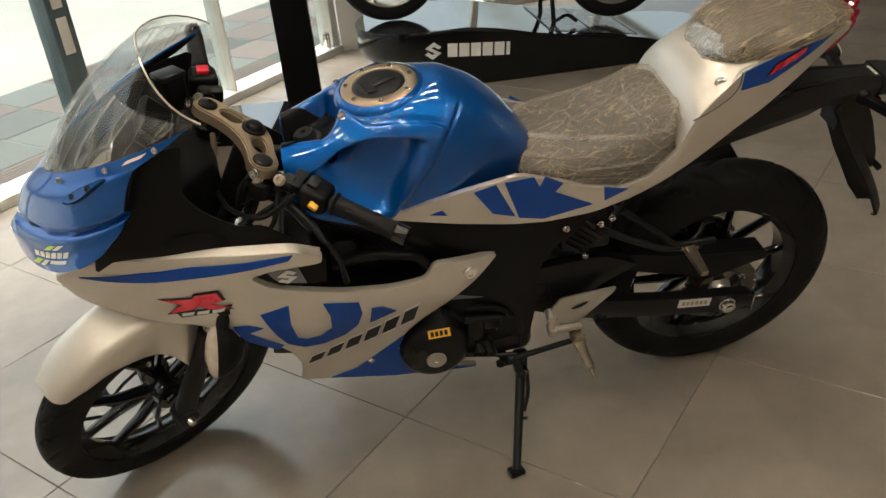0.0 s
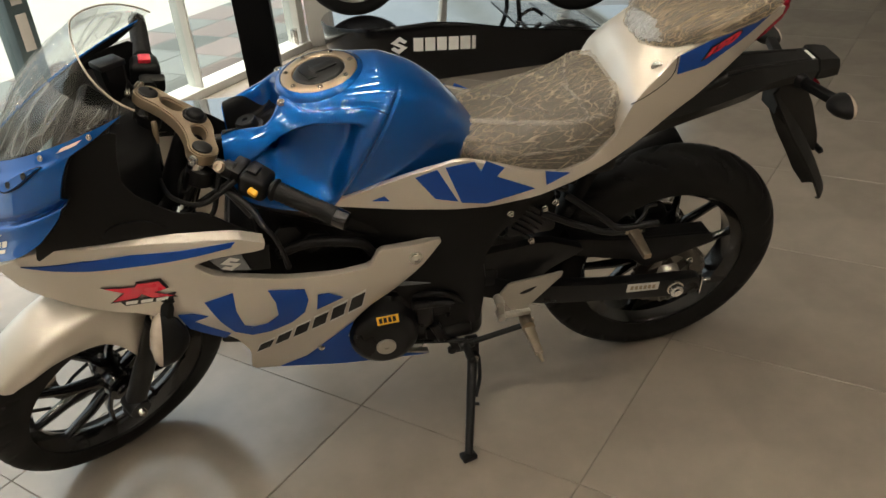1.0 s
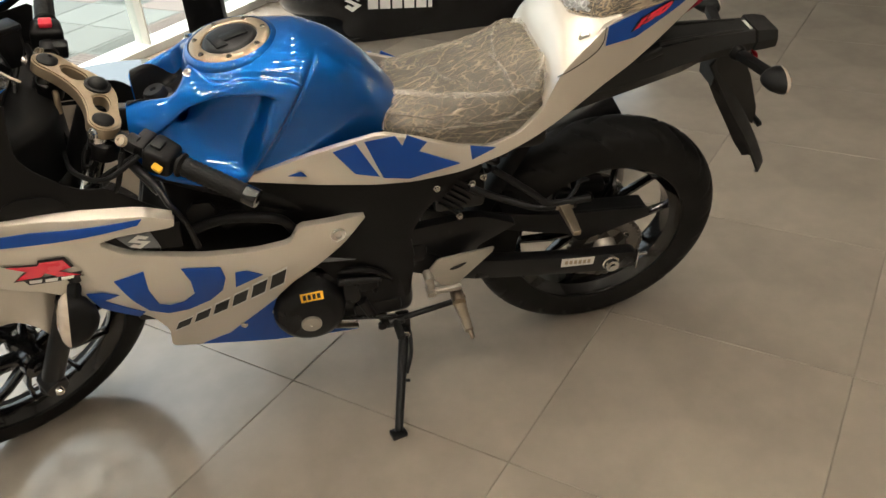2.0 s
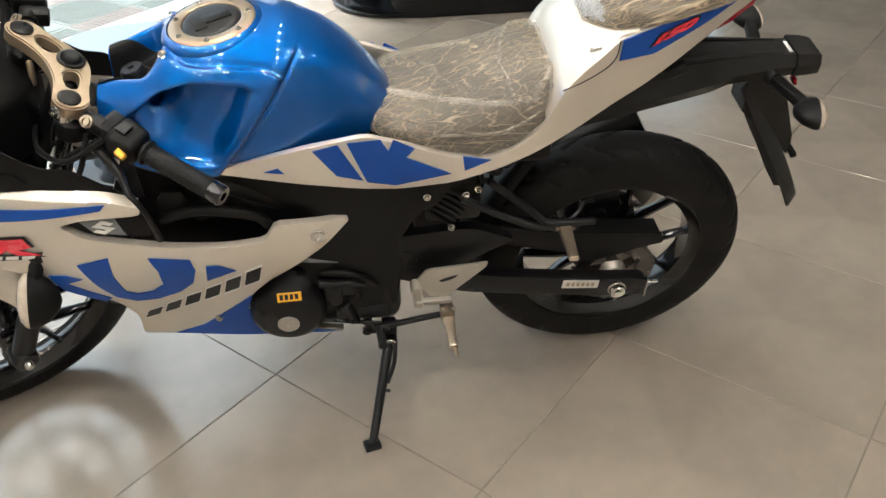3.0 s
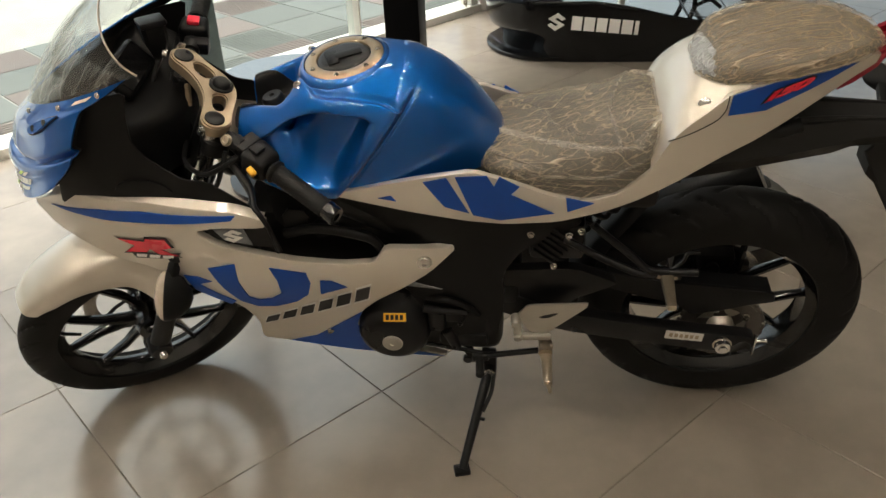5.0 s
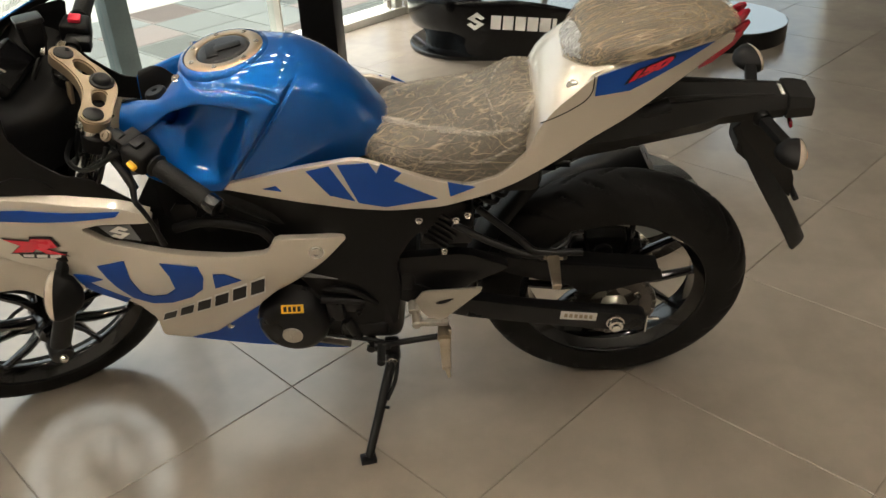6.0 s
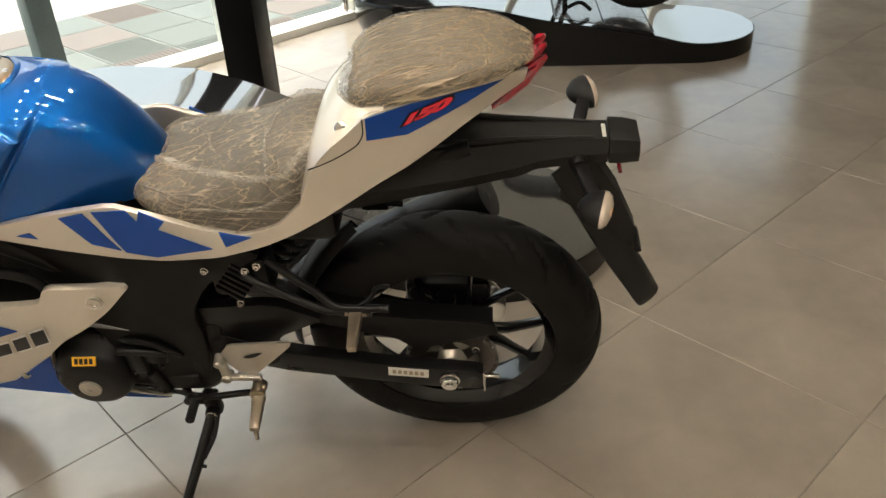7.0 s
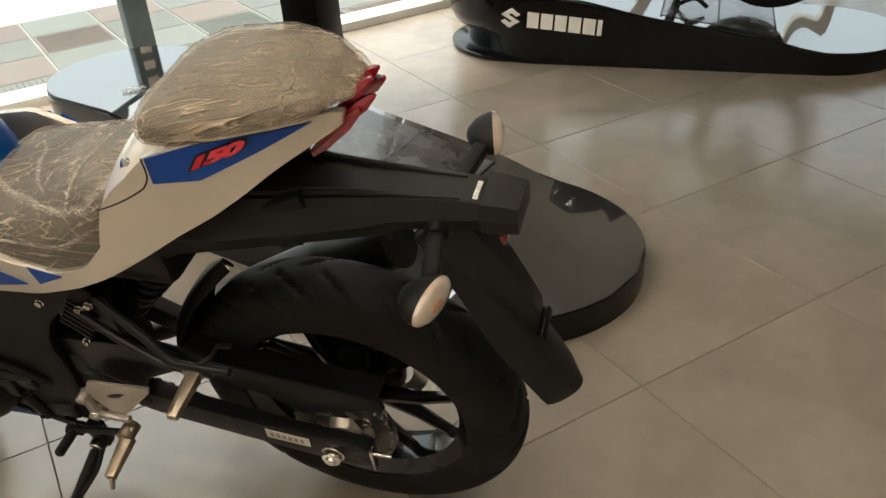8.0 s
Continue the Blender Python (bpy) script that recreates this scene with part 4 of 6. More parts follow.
for k, base in enumerate(fairings):
    bm = sheet(lip, 4, 40, 0.002)
    part("fairing_lip", mirrored(bm) if k else bm, M_SILVER, base)
GRAPHICS = {
    "stripe": [(-0.07, 0.697), (0.06, 0.727), (0.15, 0.736), (0.335, 0.732), (0.325, 0.722), (0.10, 0.708), (-0.01, 0.699)],
    "swoosh": [(0.193, 0.577), (0.222, 0.575), (0.248, 0.562), (0.218, 0.552), (0.276, 0.487), (0.262, 0.474), (0.205, 0.530)],
    "curl": [(0.250, 0.600), (0.306, 0.611), (0.302, 0.560), (0.308, 0.505), (0.325, 0.492), (0.352, 0.494), (0.378, 0.515), (0.380, 0.560), (0.371, 0.597), (0.440, 0.578), (0.443, 0.545), (0.430, 0.505), (0.400, 0.478), (0.355, 0.462), (0.315, 0.464), (0.285, 0.490), (0.268, 0.535)],
    "wedge": [(0.463, 0.552), (0.485, 0.548), (0.512, 0.522), (0.455, 0.503)],
    "belly": [(0.524, 0.420), (0.410, 0.330), (0.350, 0.313), (0.49, 0.264), (0.684, 0.212), (0.535, 0.286), (0.507, 0.370)],
}
for name, pts in GRAPHICS.items():
    for k, base in enumerate(fairings):
        bm = panel(pts, fair_y, 0.0020, 0.012, 0, 0.0024)
        part("graphic", mirrored(bm) if k else bm, M_DECAL, base, "blue painted graphic")


def badge(pts, material, lift, parent, surface=fair_y, name="badge"):
    return part(name, panel(pts, surface, 0.0008, 0.02, 0, lift), material, parent)


R_BODY = [(0.078, 0.660), (0.135, 0.661), (0.140, 0.669), (0.182, 0.672), (0.190, 0.652), (0.166, 0.645), (0.200, 0.632), (0.160, 0.632), (0.142, 0.643), (0.132, 0.634), (0.085, 0.627), (0.112, 0.648)]
badge([((x - 0.14) * 1.12 + 0.14, (z - 0.648) * 1.25 + 0.648) for x, z in R_BODY], M_INK, 0.0026, left_fair)
badge(R_BODY, M_RED, 0.0036, left_fair)
badge([(0.096, 0.628), (0.206, 0.640), (0.196, 0.624), (0.104, 0.614)], M_INK, 0.0030, left_fair)
for k in range(3):
    badge([(0.108 + 0.029 * k, 0.6255 + 0.002 * k), (0.132 + 0.029 * k, 0.628 + 0.002 * k), (0.128 + 0.029 * k, 0.620 + 0.002 * k), (0.106 + 0.029 * k, 0.618 + 0.002 * k)], M_PALE, 0.0040, left_fair)
for k in range(6):
    x0, z0 = 0.318 + 0.041 * k, 0.408 + 0.0158 * k
    w, h = 0.030, 0.0125 + 0.0022 * k
    quad = [(x0 + 0.006, z0 + h), (x0 + w + 0.006, z0 + h + 0.010), (x0 + w - 0.006, z0 - h + 0.010), (x0 - 0.006, z0 - h)]
    badge([((x - x0 - w / 2) * 1.12 + x0 + w / 2, (z - z0 - 0.006) * 1.30 + z0 + 0.006) for x, z in quad], M_PALE, 0.0026, left_fair)
    badge(quad, M_INK, 0.0036, left_fair)
for x, z, r in ((0.671, 0.576, 0.012), (0.445, 0.352, 0.006)):
    part("fairing_bolt", bolt((x, fair_y(x, z) - 0.001, z), (0.15, -1, 0.1), r, 0.006), M_CHROME, left_fair)
# vent insert with the pale mark, and the dark opening behind it
vent_y = lambda x, z: fair_y(x, z) + 0.012
vent = part("vent_insert", panel([(0.250, 0.694), (0.292, 0.702), (0.392, 0.698), (0.385, 0.64), (0.30, 0.655)], vent_y, 0.004, 0.03), M_PLASTIC, bike, "dark vent insert behind the fairing edge")
part("mark_plate", panel([(0.280, 0.694), (0.338, 0.692), (0.348, 0.650), (0.298, 0.664)], vent_y, 0.002, 0.03, 0, 0.002), M_GREYTOP, vent)
half = [(-0.46, 0.13), (0.04, 0.48), (0.46, 0.20), (0.28, 0.08), (0.04, 0.23), (-0.09, 0.14)]
part("mark", panel([(0.316 + 0.040 * x * k, 0.676 + 0.034 * z * k) for k in (1, -1) for x, z in half], vent_y, 0.001, 0, 0, 0.004), M_PALE, vent)

# inner cockpit panels
def inner_y(x, z):
    return -curve((0.68, 0.74, 0.80, 0.88, 0.96), (0.176, 0.176, 0.174, 0.170, 0.166), z) * curve((-0.05, 0.05, 0.12, 0.2, 0.4), (0.80, 0.94, 0.99, 1.0, 0.96), x)


both_sides("inner_panel", lambda: panel(rounded([(-0.03, 0.715), (0.02, 0.752), (0.167, 0.752), (0.33, 0.735), (0.385, 0.713), (0.335, 0.756), (0.293, 0.793), (0.249, 0.800), (0.220, 0.822), (0.190, 0.850), (0.174, 0.880), (0.180, 0.930), (0.195, 0.982), (0.120, 0.965), (0.070, 0.925), (0.035, 0.850), (-0.010, 0.785)], 1, 0.15), inner_y, 0.004, 0.03, 0.002), M_PLASTIC, bike, "black inner cockpit panel")


def shroud(u, v):
    t = 2 * u - 1
    x, z = curve((0, 0.3, 0.6, 0.8, 1), (0.02, 0.095, 0.175, 0.212, 0.205), v), curve((0, 0.3, 0.6, 0.8, 1), (0.855, 0.894, 0.880, 0.845, 0.745), v)
    return Vector((x - 0.05 * abs(t) ** 2 * v, 0.160 * t, z + 0.040 * abs(t) ** 2))


part("dash_shroud", sheet(shroud, 24, 24, 0.003), M_PLASTIC, bike, "black plastic shroud round the instruments", 60)
both_sides("inner_rib", lambda: panel(rounded([(0.10, 0.765), (0.23, 0.765), (0.20, 0.80), (0.13, 0.80)], 1), inner_y, 0.006, 0.03, 0.002, 0.004), M_PLASTIC, bike)
dash = part("instrument_panel", moved(box(-0.034, 0.034, -0.068, 0.068, -0.012, 0.012, 0.01, 3), Matrix.Translation((0.120, 0, 0.925)) @ pose(0, 0, 0, 0, 50, 0)), M_PLASTIC, bike, "black instrument panel")
part("display", moved(box(-0.026, 0.026, -0.056, 0.056, 0.0122, 0.0132, 0), Matrix.Translation((0.120, 0, 0.925)) @ pose(0, 0, 0, 0, 50, 0)), M_GLOSS, dash)

# radiator, engine and frame
part("radiator", moved(box(-0.022, 0.022, -0.13, 0.13, -0.12, 0.12, 0.006), Matrix.Translation((0.29, 0, 0.52)) @ pose(0, 0, 0, 0, 14, 0)), M_SATIN, bike)
engine = part("engine", join(box(0.44, 0.82, -0.115, 0.115, 0.26, 0.44, 0.03, 3), box(0.60, 0.80, -0.10, 0.10, 0.42, 0.52, 0.03, 3)), M_SATIN, bike, "black engine block")
CYL = Matrix.Translation((0.47, 0, 0.44)) @ pose(0, 0, 0, 0, -22, 0)
part("cylinder", moved(box(-0.10, 0.10, -0.09, 0.09, -0.02, 0.20, 0.02), CYL), M_SATIN, engine)
for h in (0.03, 0.05, 0.07, 0.09, 0.11, 0.13):
    part("cooling_fin", moved(box(-0.115, 0.115, -0.10, 0.10, h, h + 0.006, 0.002), CYL), M_SATIN, engine)
cover = part("engine_cover", lathe([(0, -0.165), (0.050, -0.165), (0.058, -0.161), (0.070, -0.152), (0.076, -0.142), (0.080, -0.115), (0.090, -0.105), (0.090, -0.09), (0, -0.09)], (0.586, 0, 0.352), n=56), M_SATIN, engine, "round black engine cover")
part("cover_plug", lathe([(0, -0.1685), (0.004, -0.1685), (0.005, -0.1705), (0.0205, -0.1705), (0.022, -0.169), (0.022, -0.160), (0, -0.160)], (0.586, 0, 0.346), n=28), M_ALLOY, cover, "bare alloy plug")
for k in range(7):
    a = 2 * math.pi * k / 7 + 0.3
    part("cover_bolt", bolt((0.586 + 0.084 * math.cos(a), -0.106, 0.352 + 0.084 * math.sin(a)), (0, -1, 0), 0.005, 0.006), M_SATIN, cover)
label = part("warning_label", moved(box(-0.024, 0.024, -0.0008, 0.0008, -0.009, 0.009, 0), Matrix.Translation((0.597, -0.1585, 0.421)) @ pose(0, 0, 0, -40, -2, 0)), M_YELLOW, cover, "small yellow warning label")
for k in range(4):
    part("print_bar", moved(box(-0.019 + 0.010 * k, -0.012 + 0.010 * k, -0.0016, -0.0006, -0.0055, 0.0055, 0), Matrix.Translation((0.597, -0.1585, 0.421)) @ pose(0, 0, 0, -40, -2, 0)), M_INK, label)
part("starter_case", join(box(0.662, 0.700, -0.138, -0.08, 0.352, 0.424, 0.010), box(0.696, 0.742, -0.130, -0.08, 0.372, 0.420, 0.010), rod((0.655, -0.134, 0.425), (0.748, -0.126, 0.408), 0.010, 0.008, 12), rod((0.70, -0.126, 0.35), (0.72, -0.126, 0.29), 0.013, 0.011, 14), box(0.68, 0.79, -0.125, -0.05, 0.285, 0.33, 0.012)), M_SATIN, engine)
for x, z in ((0.672, 0.362), (0.690, 0.414), (0.732, 0.380), (0.715, 0.300)):
    part("case_bolt", bolt((x, -0.134, z), (0, -1, 0), 0.005, 0.006), M_SATIN, engine)
part("engine_hose", tube([(0.66, -0.115, 0.44), (0.70, -0.132, 0.452), (0.745, -0.130, 0.43), (0.77, -0.115, 0.39)], 0.007, 10), M_PLASTIC, engine)


def frame_y(x, z):
    return -0.108 - 0.016 * math.exp(-((x - 0.70) / 0.10) ** 2) + 0.02 * max(0, 0.40 - z)


frame_panels = both_sides("frame_cover", lambda: panel(rounded([(0.40, 0.765), (0.50, 0.742), (0.66, 0.700), (0.83, 0.668), (0.95, 0.676), (0.985, 0.650), (0.92, 0.612), (0.863, 0.575), (0.822, 0.505), (0.828, 0.432), (0.808, 0.30),
                          (0.745, 0.285), (0.700, 0.30), (0.668, 0.39), (0.625, 0.455), (0.60, 0.50), (0.56, 0.60), (0.46, 0.66)], 1, 0.2), frame_y, 0.02, 0.03, 0.006), M_PLASTIC, bike, "black frame cover")
part("cover_chip", panel([(0.602, 0.487), (0.63, 0.502), (0.70, 0.486)], frame_y, 0.002, 0, 0, 0.012), M_GREYTOP, frame_panels[0])
both_sides("frame_spar", lambda: tube([(0.29, -0.04, 0.79), (0.40, -0.085, 0.735), (0.55, -0.09, 0.66), (0.70, -0.085, 0.56), (0.80, -0.08, 0.44)], (0.022, 0.024, 0.026, 0.028, 0.03), 14), M_SATIN, bike)
part("airbox", join(box(0.36, 0.78, -0.105, 0.105, 0.60, 0.78, 0.03), box(0.30, 0.60, -0.10, 0.10, 0.50, 0.66, 0.03)), M_PLASTIC, bike)
for x, z in ((0.879, 0.629), (0.975, 0.640), (0.952, 0.628), (0.925, 0.545)):
    part("frame_bolt", bolt((x, -0.118, z), (0, -1, 0), 0.0056, 0.007), M_CHROME, frame_panels[0])
part("side_duct", join(*[panel(rounded([(0.40 + d, 0.70 - d * 0.5), (0.46 + d, 0.695 - d * 0.5), (0.43 + d, 0.63), (0.40 + d, 0.62)], 1), lambda x, z: -0.135, 0.01, 0.03, 0.002) for d in (0, 0.055, 0.11)]), M_PLASTIC, bike)
part("side_stay", tube([(0.40, -0.14, 0.64), (0.47, -0.145, 0.66), (0.57, -0.14, 0.63), (0.585, -0.135, 0.60)], 0.010, 10), M_PLASTIC, bike)

# tank
TX = (0.342, 0.42, 0.48, 0.56, 0.64, 0.70, 0.76, 0.81, 0.838)


def tank_point(u, v):
    """u round the section from the left edge over the top, v from front to back."""
    x = TX[0] + (TX[-1] - TX[0]) * v
    zt = curve(TX, (0.876, 0.906, 0.932, 0.952, 0.952, 0.932, 0.888, 0.825, 0.780), x)
    zb = curve(TX, (0.768, 0.750, 0.742, 0.742, 0.756, 0.762, 0.764, 0.762, 0.755), x)
    hw = curve(TX, (0.108, 0.138, 0.150, 0.154, 0.146, 0.130, 0.102, 0.066, 0.032), x)
    a = math.pi * u
    c, s = math.cos(a), math.sin(a)
    y = -hw * math.copysign(abs(c) ** 0.75, c)
    z = zb + (zt - zb) * s ** 0.80
    step = lambda q, k: 1 / (1 + math.exp(max(-60, min(60, -q * k))))
    # shoulder panel, proud of the cap panel and of the knee panel behind the crease
    seam = curve((0.34, 0.46, 0.472, 0.499, 0.534, 0.62, 0.655, 0.70), (0.02, 0.030, 0.046, 0.084, 0.096, 0.101, 0.112, 0.150), x)
    crease = x - (0.545 + 0.77 * (z - 0.762))
    shoulder = step(abs(y) - seam, 700) * step(-crease, 500)
    # deep scoop under the shoulder, with a sharp roof and a round rear wall
    roof = curve((0.34, 0.40, 0.46, 0.52, 0.60), (0.815, 0.845, 0.880, 0.892, 0.888), x)
    wall = 0.520 + 0.50 * (z - 0.757)
    scoop = 0.088 * step(roof - z, 420) * step(wall - x, 150) * (0.25 + 0.75 * step(x - 0.425, 70)) * min(1, max(0, (z - 0.758) / 0.085)) ** 0.7
    knee = 0.012 * step(crease, 260) * step(0.918 - 0.35 * max(0, x - 0.66) - z, 110) * (1 - 0.8 * step(x - 0.765, 50))
    y += math.copysign(0.007 * shoulder, y)
    z += 0.0045 * shoulder
    edge = abs(abs(y) - 0.007 * shoulder - seam)
    z -= 0.008 * math.exp(-(edge / 0.0032) ** 2) * step(-crease, 300) * step(x - 0.462, 300)
    y -= math.copysign(0.007 * math.exp(-((crease - 0.003) / 0.004) ** 2) * step(0.925 - z, 200), y)
    y -= math.copysign(min(scoop + knee, abs(y) * 0.65), y)
    # flat seat for the filler, and the well for the key in front of it
    d = math.hypot(x - 0.538, y)
    z += (0.945 + 0.10 * (x - 0.538) - z) * step(0.088 - d, 70)
    z -= 0.060 * step(0.066 - abs(y) - 0.45 * max(0, 0.42 - x), 220) * step(0.462 - x - 0.35 * abs(y), 300)
    return Vector((x, y, z))


tank = part("fuel_tank", sheet(tank_point, 230, 170), M_BLUE, bike, "metallic blue sculpted fuel tank", 70)
part("tank_rear_pad", loft([[Vector((0.835, y, 0.755)) for y in (-0.03, 0.03)], [Vector((0.835, y, 0.785)) for y in (-0.028, 0.028)]], closed=False, caps=False), M_DEEP, tank)


def on_tank(x, y, lift=0.0):
    v = (x - TX[0]) / (TX[-1] - TX[0])
    lo, hi = 0.03, 0.97
    for _ in range(40):
        mid = (lo + hi) / 2
        if tank_point(mid, v).y < y:
            lo = mid
        else:
            hi = mid
    return tank_point((lo + hi) / 2, v) + Vector((0, 0, lift))


for sgn in (-1, 1):
    part("tank_bolt", bolt(on_tank(0.462, sgn * 0.062), (0, sgn * 0.3, 1), 0.0065, 0.005), M_CHROME, tank)
cap_m = Matrix.Translation((0.538, 0, 0.945)) @ pose(0, 0, 0, 0, -5.7, 0)
collar = part("filler_collar", moved(lathe([(0.050, 0.002), (0.051, 0.0055), (0.053, 0.0065), (0.070, 0.0055), (0.073, 0.003), (0.074, -0.02), (0.050, -0.02)], axis="Z", n=64), cap_m), M_CLAMP, tank, "brushed alloy filler ring")
part("collar_seat", moved(lathe([(0.075, 0.004), (0.082, 0.001), (0.088, -0.008), (0.089, -0.03)], axis="Z", n=64), cap_m), M_BLUE, tank)
lid = part("filler_cap", moved(lathe([(0, 0.0075), (0.040, 0.0075), (0.046, 0.0065), (0.0495, 0.003), (0.0495, -0.01)], axis="Z", n=56), cap_m), M_INK, collar, "black locking filler cap")
part("cap_flap", moved(join(box(-0.034, 0.016, -0.012, 0.012, 0.007, 0.0105, 0.002), box(0.010, 0.032, -0.026, 0.026, 0.007, 0.0100, 0.002)), cap_m @ pose(0, 0, 0, 0, 0, 200)), M_PLASTIC, lid)
for k in range(7):
    a = 2 * math.pi * k / 7 + 0.2
    part("collar_bolt", moved(bolt((0.063 * math.cos(a), 0.063 * math.sin(a), 0.0055), (0, 0, 1), 0.004, 0.0025), cap_m), M_CHROME, collar)
# key well in front of the tank
well = part("key_well", sheet(lambda u, v: (lambda p: Vector((p.x, p.y, p.z + 0.0025)))(on_tank(0.344 + (0.112 - 0.022 * abs(2 * u - 1)) * v, (2 * u - 1) * 0.058)), 40, 30, 0.001), M_PLASTIC, tank, "black key well at the front of the tank")
part("ignition_lock", moved(join(lathe([(0, 0.024), (0.004, 0.024), (0.006, 0.028), (0.018, 0.028), (0.021, 0.024), (0.022, -0.02), (0, -0.02)], axis="Z", n=30), lathe([(0.022, 0.012), (0.030, 0.010), (0.030, -0.02), (0.022, -0.02)], axis="Z", n=30)), Matrix.Translation((0.390, 0.004, 0.838)) @ pose(0, 0, 0, 0, -12, 0)), M_INK, well)
part("key_label", sheet(lambda u, v: on_tank(0.432 + 0.010 * u, -0.040 + 0.045 * v, 0.006) + Vector((0.010, 0, 0.012 * u)), 3, 5, 0.0006), M_LABEL, well, "small printed label")

# seats under film
def cushion(xs, half, top, low, power=0.62, crown=0.0, rough=0.0, seed=0.0, grow=0.0):
    def f(u, v):
        vv = 0.5 - 0.5 * math.cos(math.pi * v)
        x = xs[0] - grow + (xs[-1] - xs[0] + 2 * grow) * vv
        hw, zt, zb = curve(xs, half, x) + grow, curve(xs, top, x) + grow, curve(xs, low, x)
        end = math.sqrt(max(1 - abs(2 * vv - 1) ** 7, 0)) * 0.96 + 0.04
        a = math.pi * u
        c, s = math.cos(a), math.sin(a)
        y = -hw * math.copysign(abs(c) ** power, c) * (0.55 + 0.45 * end)
        z = zb + (zt - zb) * (s ** power) * end + crown * s * (1 - (y / max(hw, 1e-3)) ** 2)
        p = Vector((x, y, z))
        if rough:
            q = Vector((x * 9 + seed, y * 34 + x * 6, z * 40 - x * 9))
            r = 0.7 * noise.noise(q * 0.6) + 0.8 * (1 - abs(noise.noise(q)) * 2.2) + 0.35 * (1 - abs(noise.noise(q * 2.1)) * 2) - 0.5
            lip = 1.0 if 0.04 < u < 0.96 else 0.4
            p += Vector((0.15, c * -0.8, 0.8 * s)) * rough * r * lip
        return p
    return f


SEAT_X = (0.765, 0.82, 0.90, 1.00, 1.07, 1.125)
seat_args = (SEAT_X, (0.064, 0.110, 0.130, 0.134, 0.126, 0.098), (0.790, 0.802, 0.814, 0.838, 0.868, 0.880), (0.758, 0.768, 0.745, 0.728, 0.772, 0.845))
seat = part("rider_seat", sheet(cushion(*seat_args), 40, 44), M_SEAT, bike, "black vinyl rider seat", 70)
film = part("packing_film", sheet(cushion(*seat_args, rough=0.0045, seed=3.0, grow=0.006), 110, 110), M_FILM, seat, "creased clear packing film", 80)
seat_film = cushion(*seat_args, rough=0.0045, seed=3.0, grow=0.006)


def fold(surface, a, b, width, bow=0.0, lift=0.004):
    """A folded band of film lying on the film, from (u, v) a to b."""
    def f(u, v):
        cu, cv = a[0] + (b[0] - a[0]) * v + bow * math.sin(math.pi * v), a[1] + (b[1] - a[1]) * v
        k = (u - 0.5) * width * (0.6 + 0.4 * math.sin(math.pi * v)) * (1 + 0.5 * noise.noise(Vector((v * 9, a[0] * 7, 0))))
        d = Vector((b[0] - a[0], b[1] - a[1], 0)).normalized()
        p = surface(min(max(cu - d.y * k, 0.02), 0.98), min(max(cv + d.x * k, 0.01), 0.99))
        crest = lift * (1 - abs(2 * u - 1)) + 0.0015 * noise.noise(Vector((v * 30, u * 4, a[1] * 9)))
        return p + Vector((0, -0.5, 0.8)) * (crest + 0.0015)
    return sheet(f, 6, 40)


for a, b, w, bow in (((0.55, 0.10), (0.16, 0.74), 0.034, 0.03), ((0.16, 0.74), (0.20, 0.97), 0.022, 0.0), ((0.62, 0.93), (0.19, 0.72), 0.042, -0.05), ((0.50, 0.62), (0.20, 0.66), 0.012, 0.03),
                     ((0.70, 0.70), (0.48, 0.63), 0.012, 0.0), ((0.80, 0.12), (0.86, 0.90), 0.03, 0.05), ((0.10, 0.30), (0.05, 0.85), 0.02, 0.02), ((0.40, 0.08), (0.14, 0.16), 0.015, 0.02), ((0.34, 0.95), (0.22, 0.70), 0.030, 0.03), ((0.52, 0.96), (0.30, 0.93), 0.03, 0.0), ((0.45, 0.90), (0.33, 0.74), 0.02, -0.02), ((0.30, 0.10), (0.10, 0.55), 0.014, 0.01), ((0.62, 0.30), (0.36, 0.55), 0.010, 0.02)):
    part("film_fold", fold(seat_film, a, b, w, bow), M_FOLD, seat, "whitish fold of packing film", 80)
PILL_X = (1.155, 1.19, 1.26, 1.33, 1.40, 1.445)
pill_args = (PILL_X, (0.060, 0.096, 0.106, 0.096, 0.074, 0.045), (0.960, 0.984, 1.002, 1.010, 1.004, 0.992), (0.938, 0.949, 0.961, 0.972, 0.981, 0.986))
pillion = part("pillion_seat", sheet(cushion(*pill_args), 40, 44), M_SEAT, bike, "black pillion seat pad", 70)
part("packing_film", sheet(cushion(*pill_args, rough=0.004, seed=9.0, grow=0.006), 110, 110), M_FILM_B, pillion, "brownish streaked packing film", 80)

pill_film = cushion(*pill_args, rough=0.004, seed=9.0, grow=0.006)
for a, b, w, bow in (((0.10, 0.10), (0.80, 0.06), 0.16, 0.0), ((0.05, 0.16), (0.60, 0.13), 0.10, 0.02), ((0.70, 0.15), (0.82, 0.80), 0.02, 0.03)):
    part("film_fold", fold(pill_film, a, b, w, bow), M_CLEARFILM, pillion, "whitish fold of packing film", 80)

# tail
def tail_y(x, z):
    return -curve((0.5, 0.9, 1.1, 1.2, 1.34, 1.43, 1.5), (0.15, 0.146, 0.136, 0.118, 0.086, 0.052, 0.04), x) * curve((0.66, 0.74, 0.84, 1.0), (0.97, 1.0, 1.0, 0.985), z)


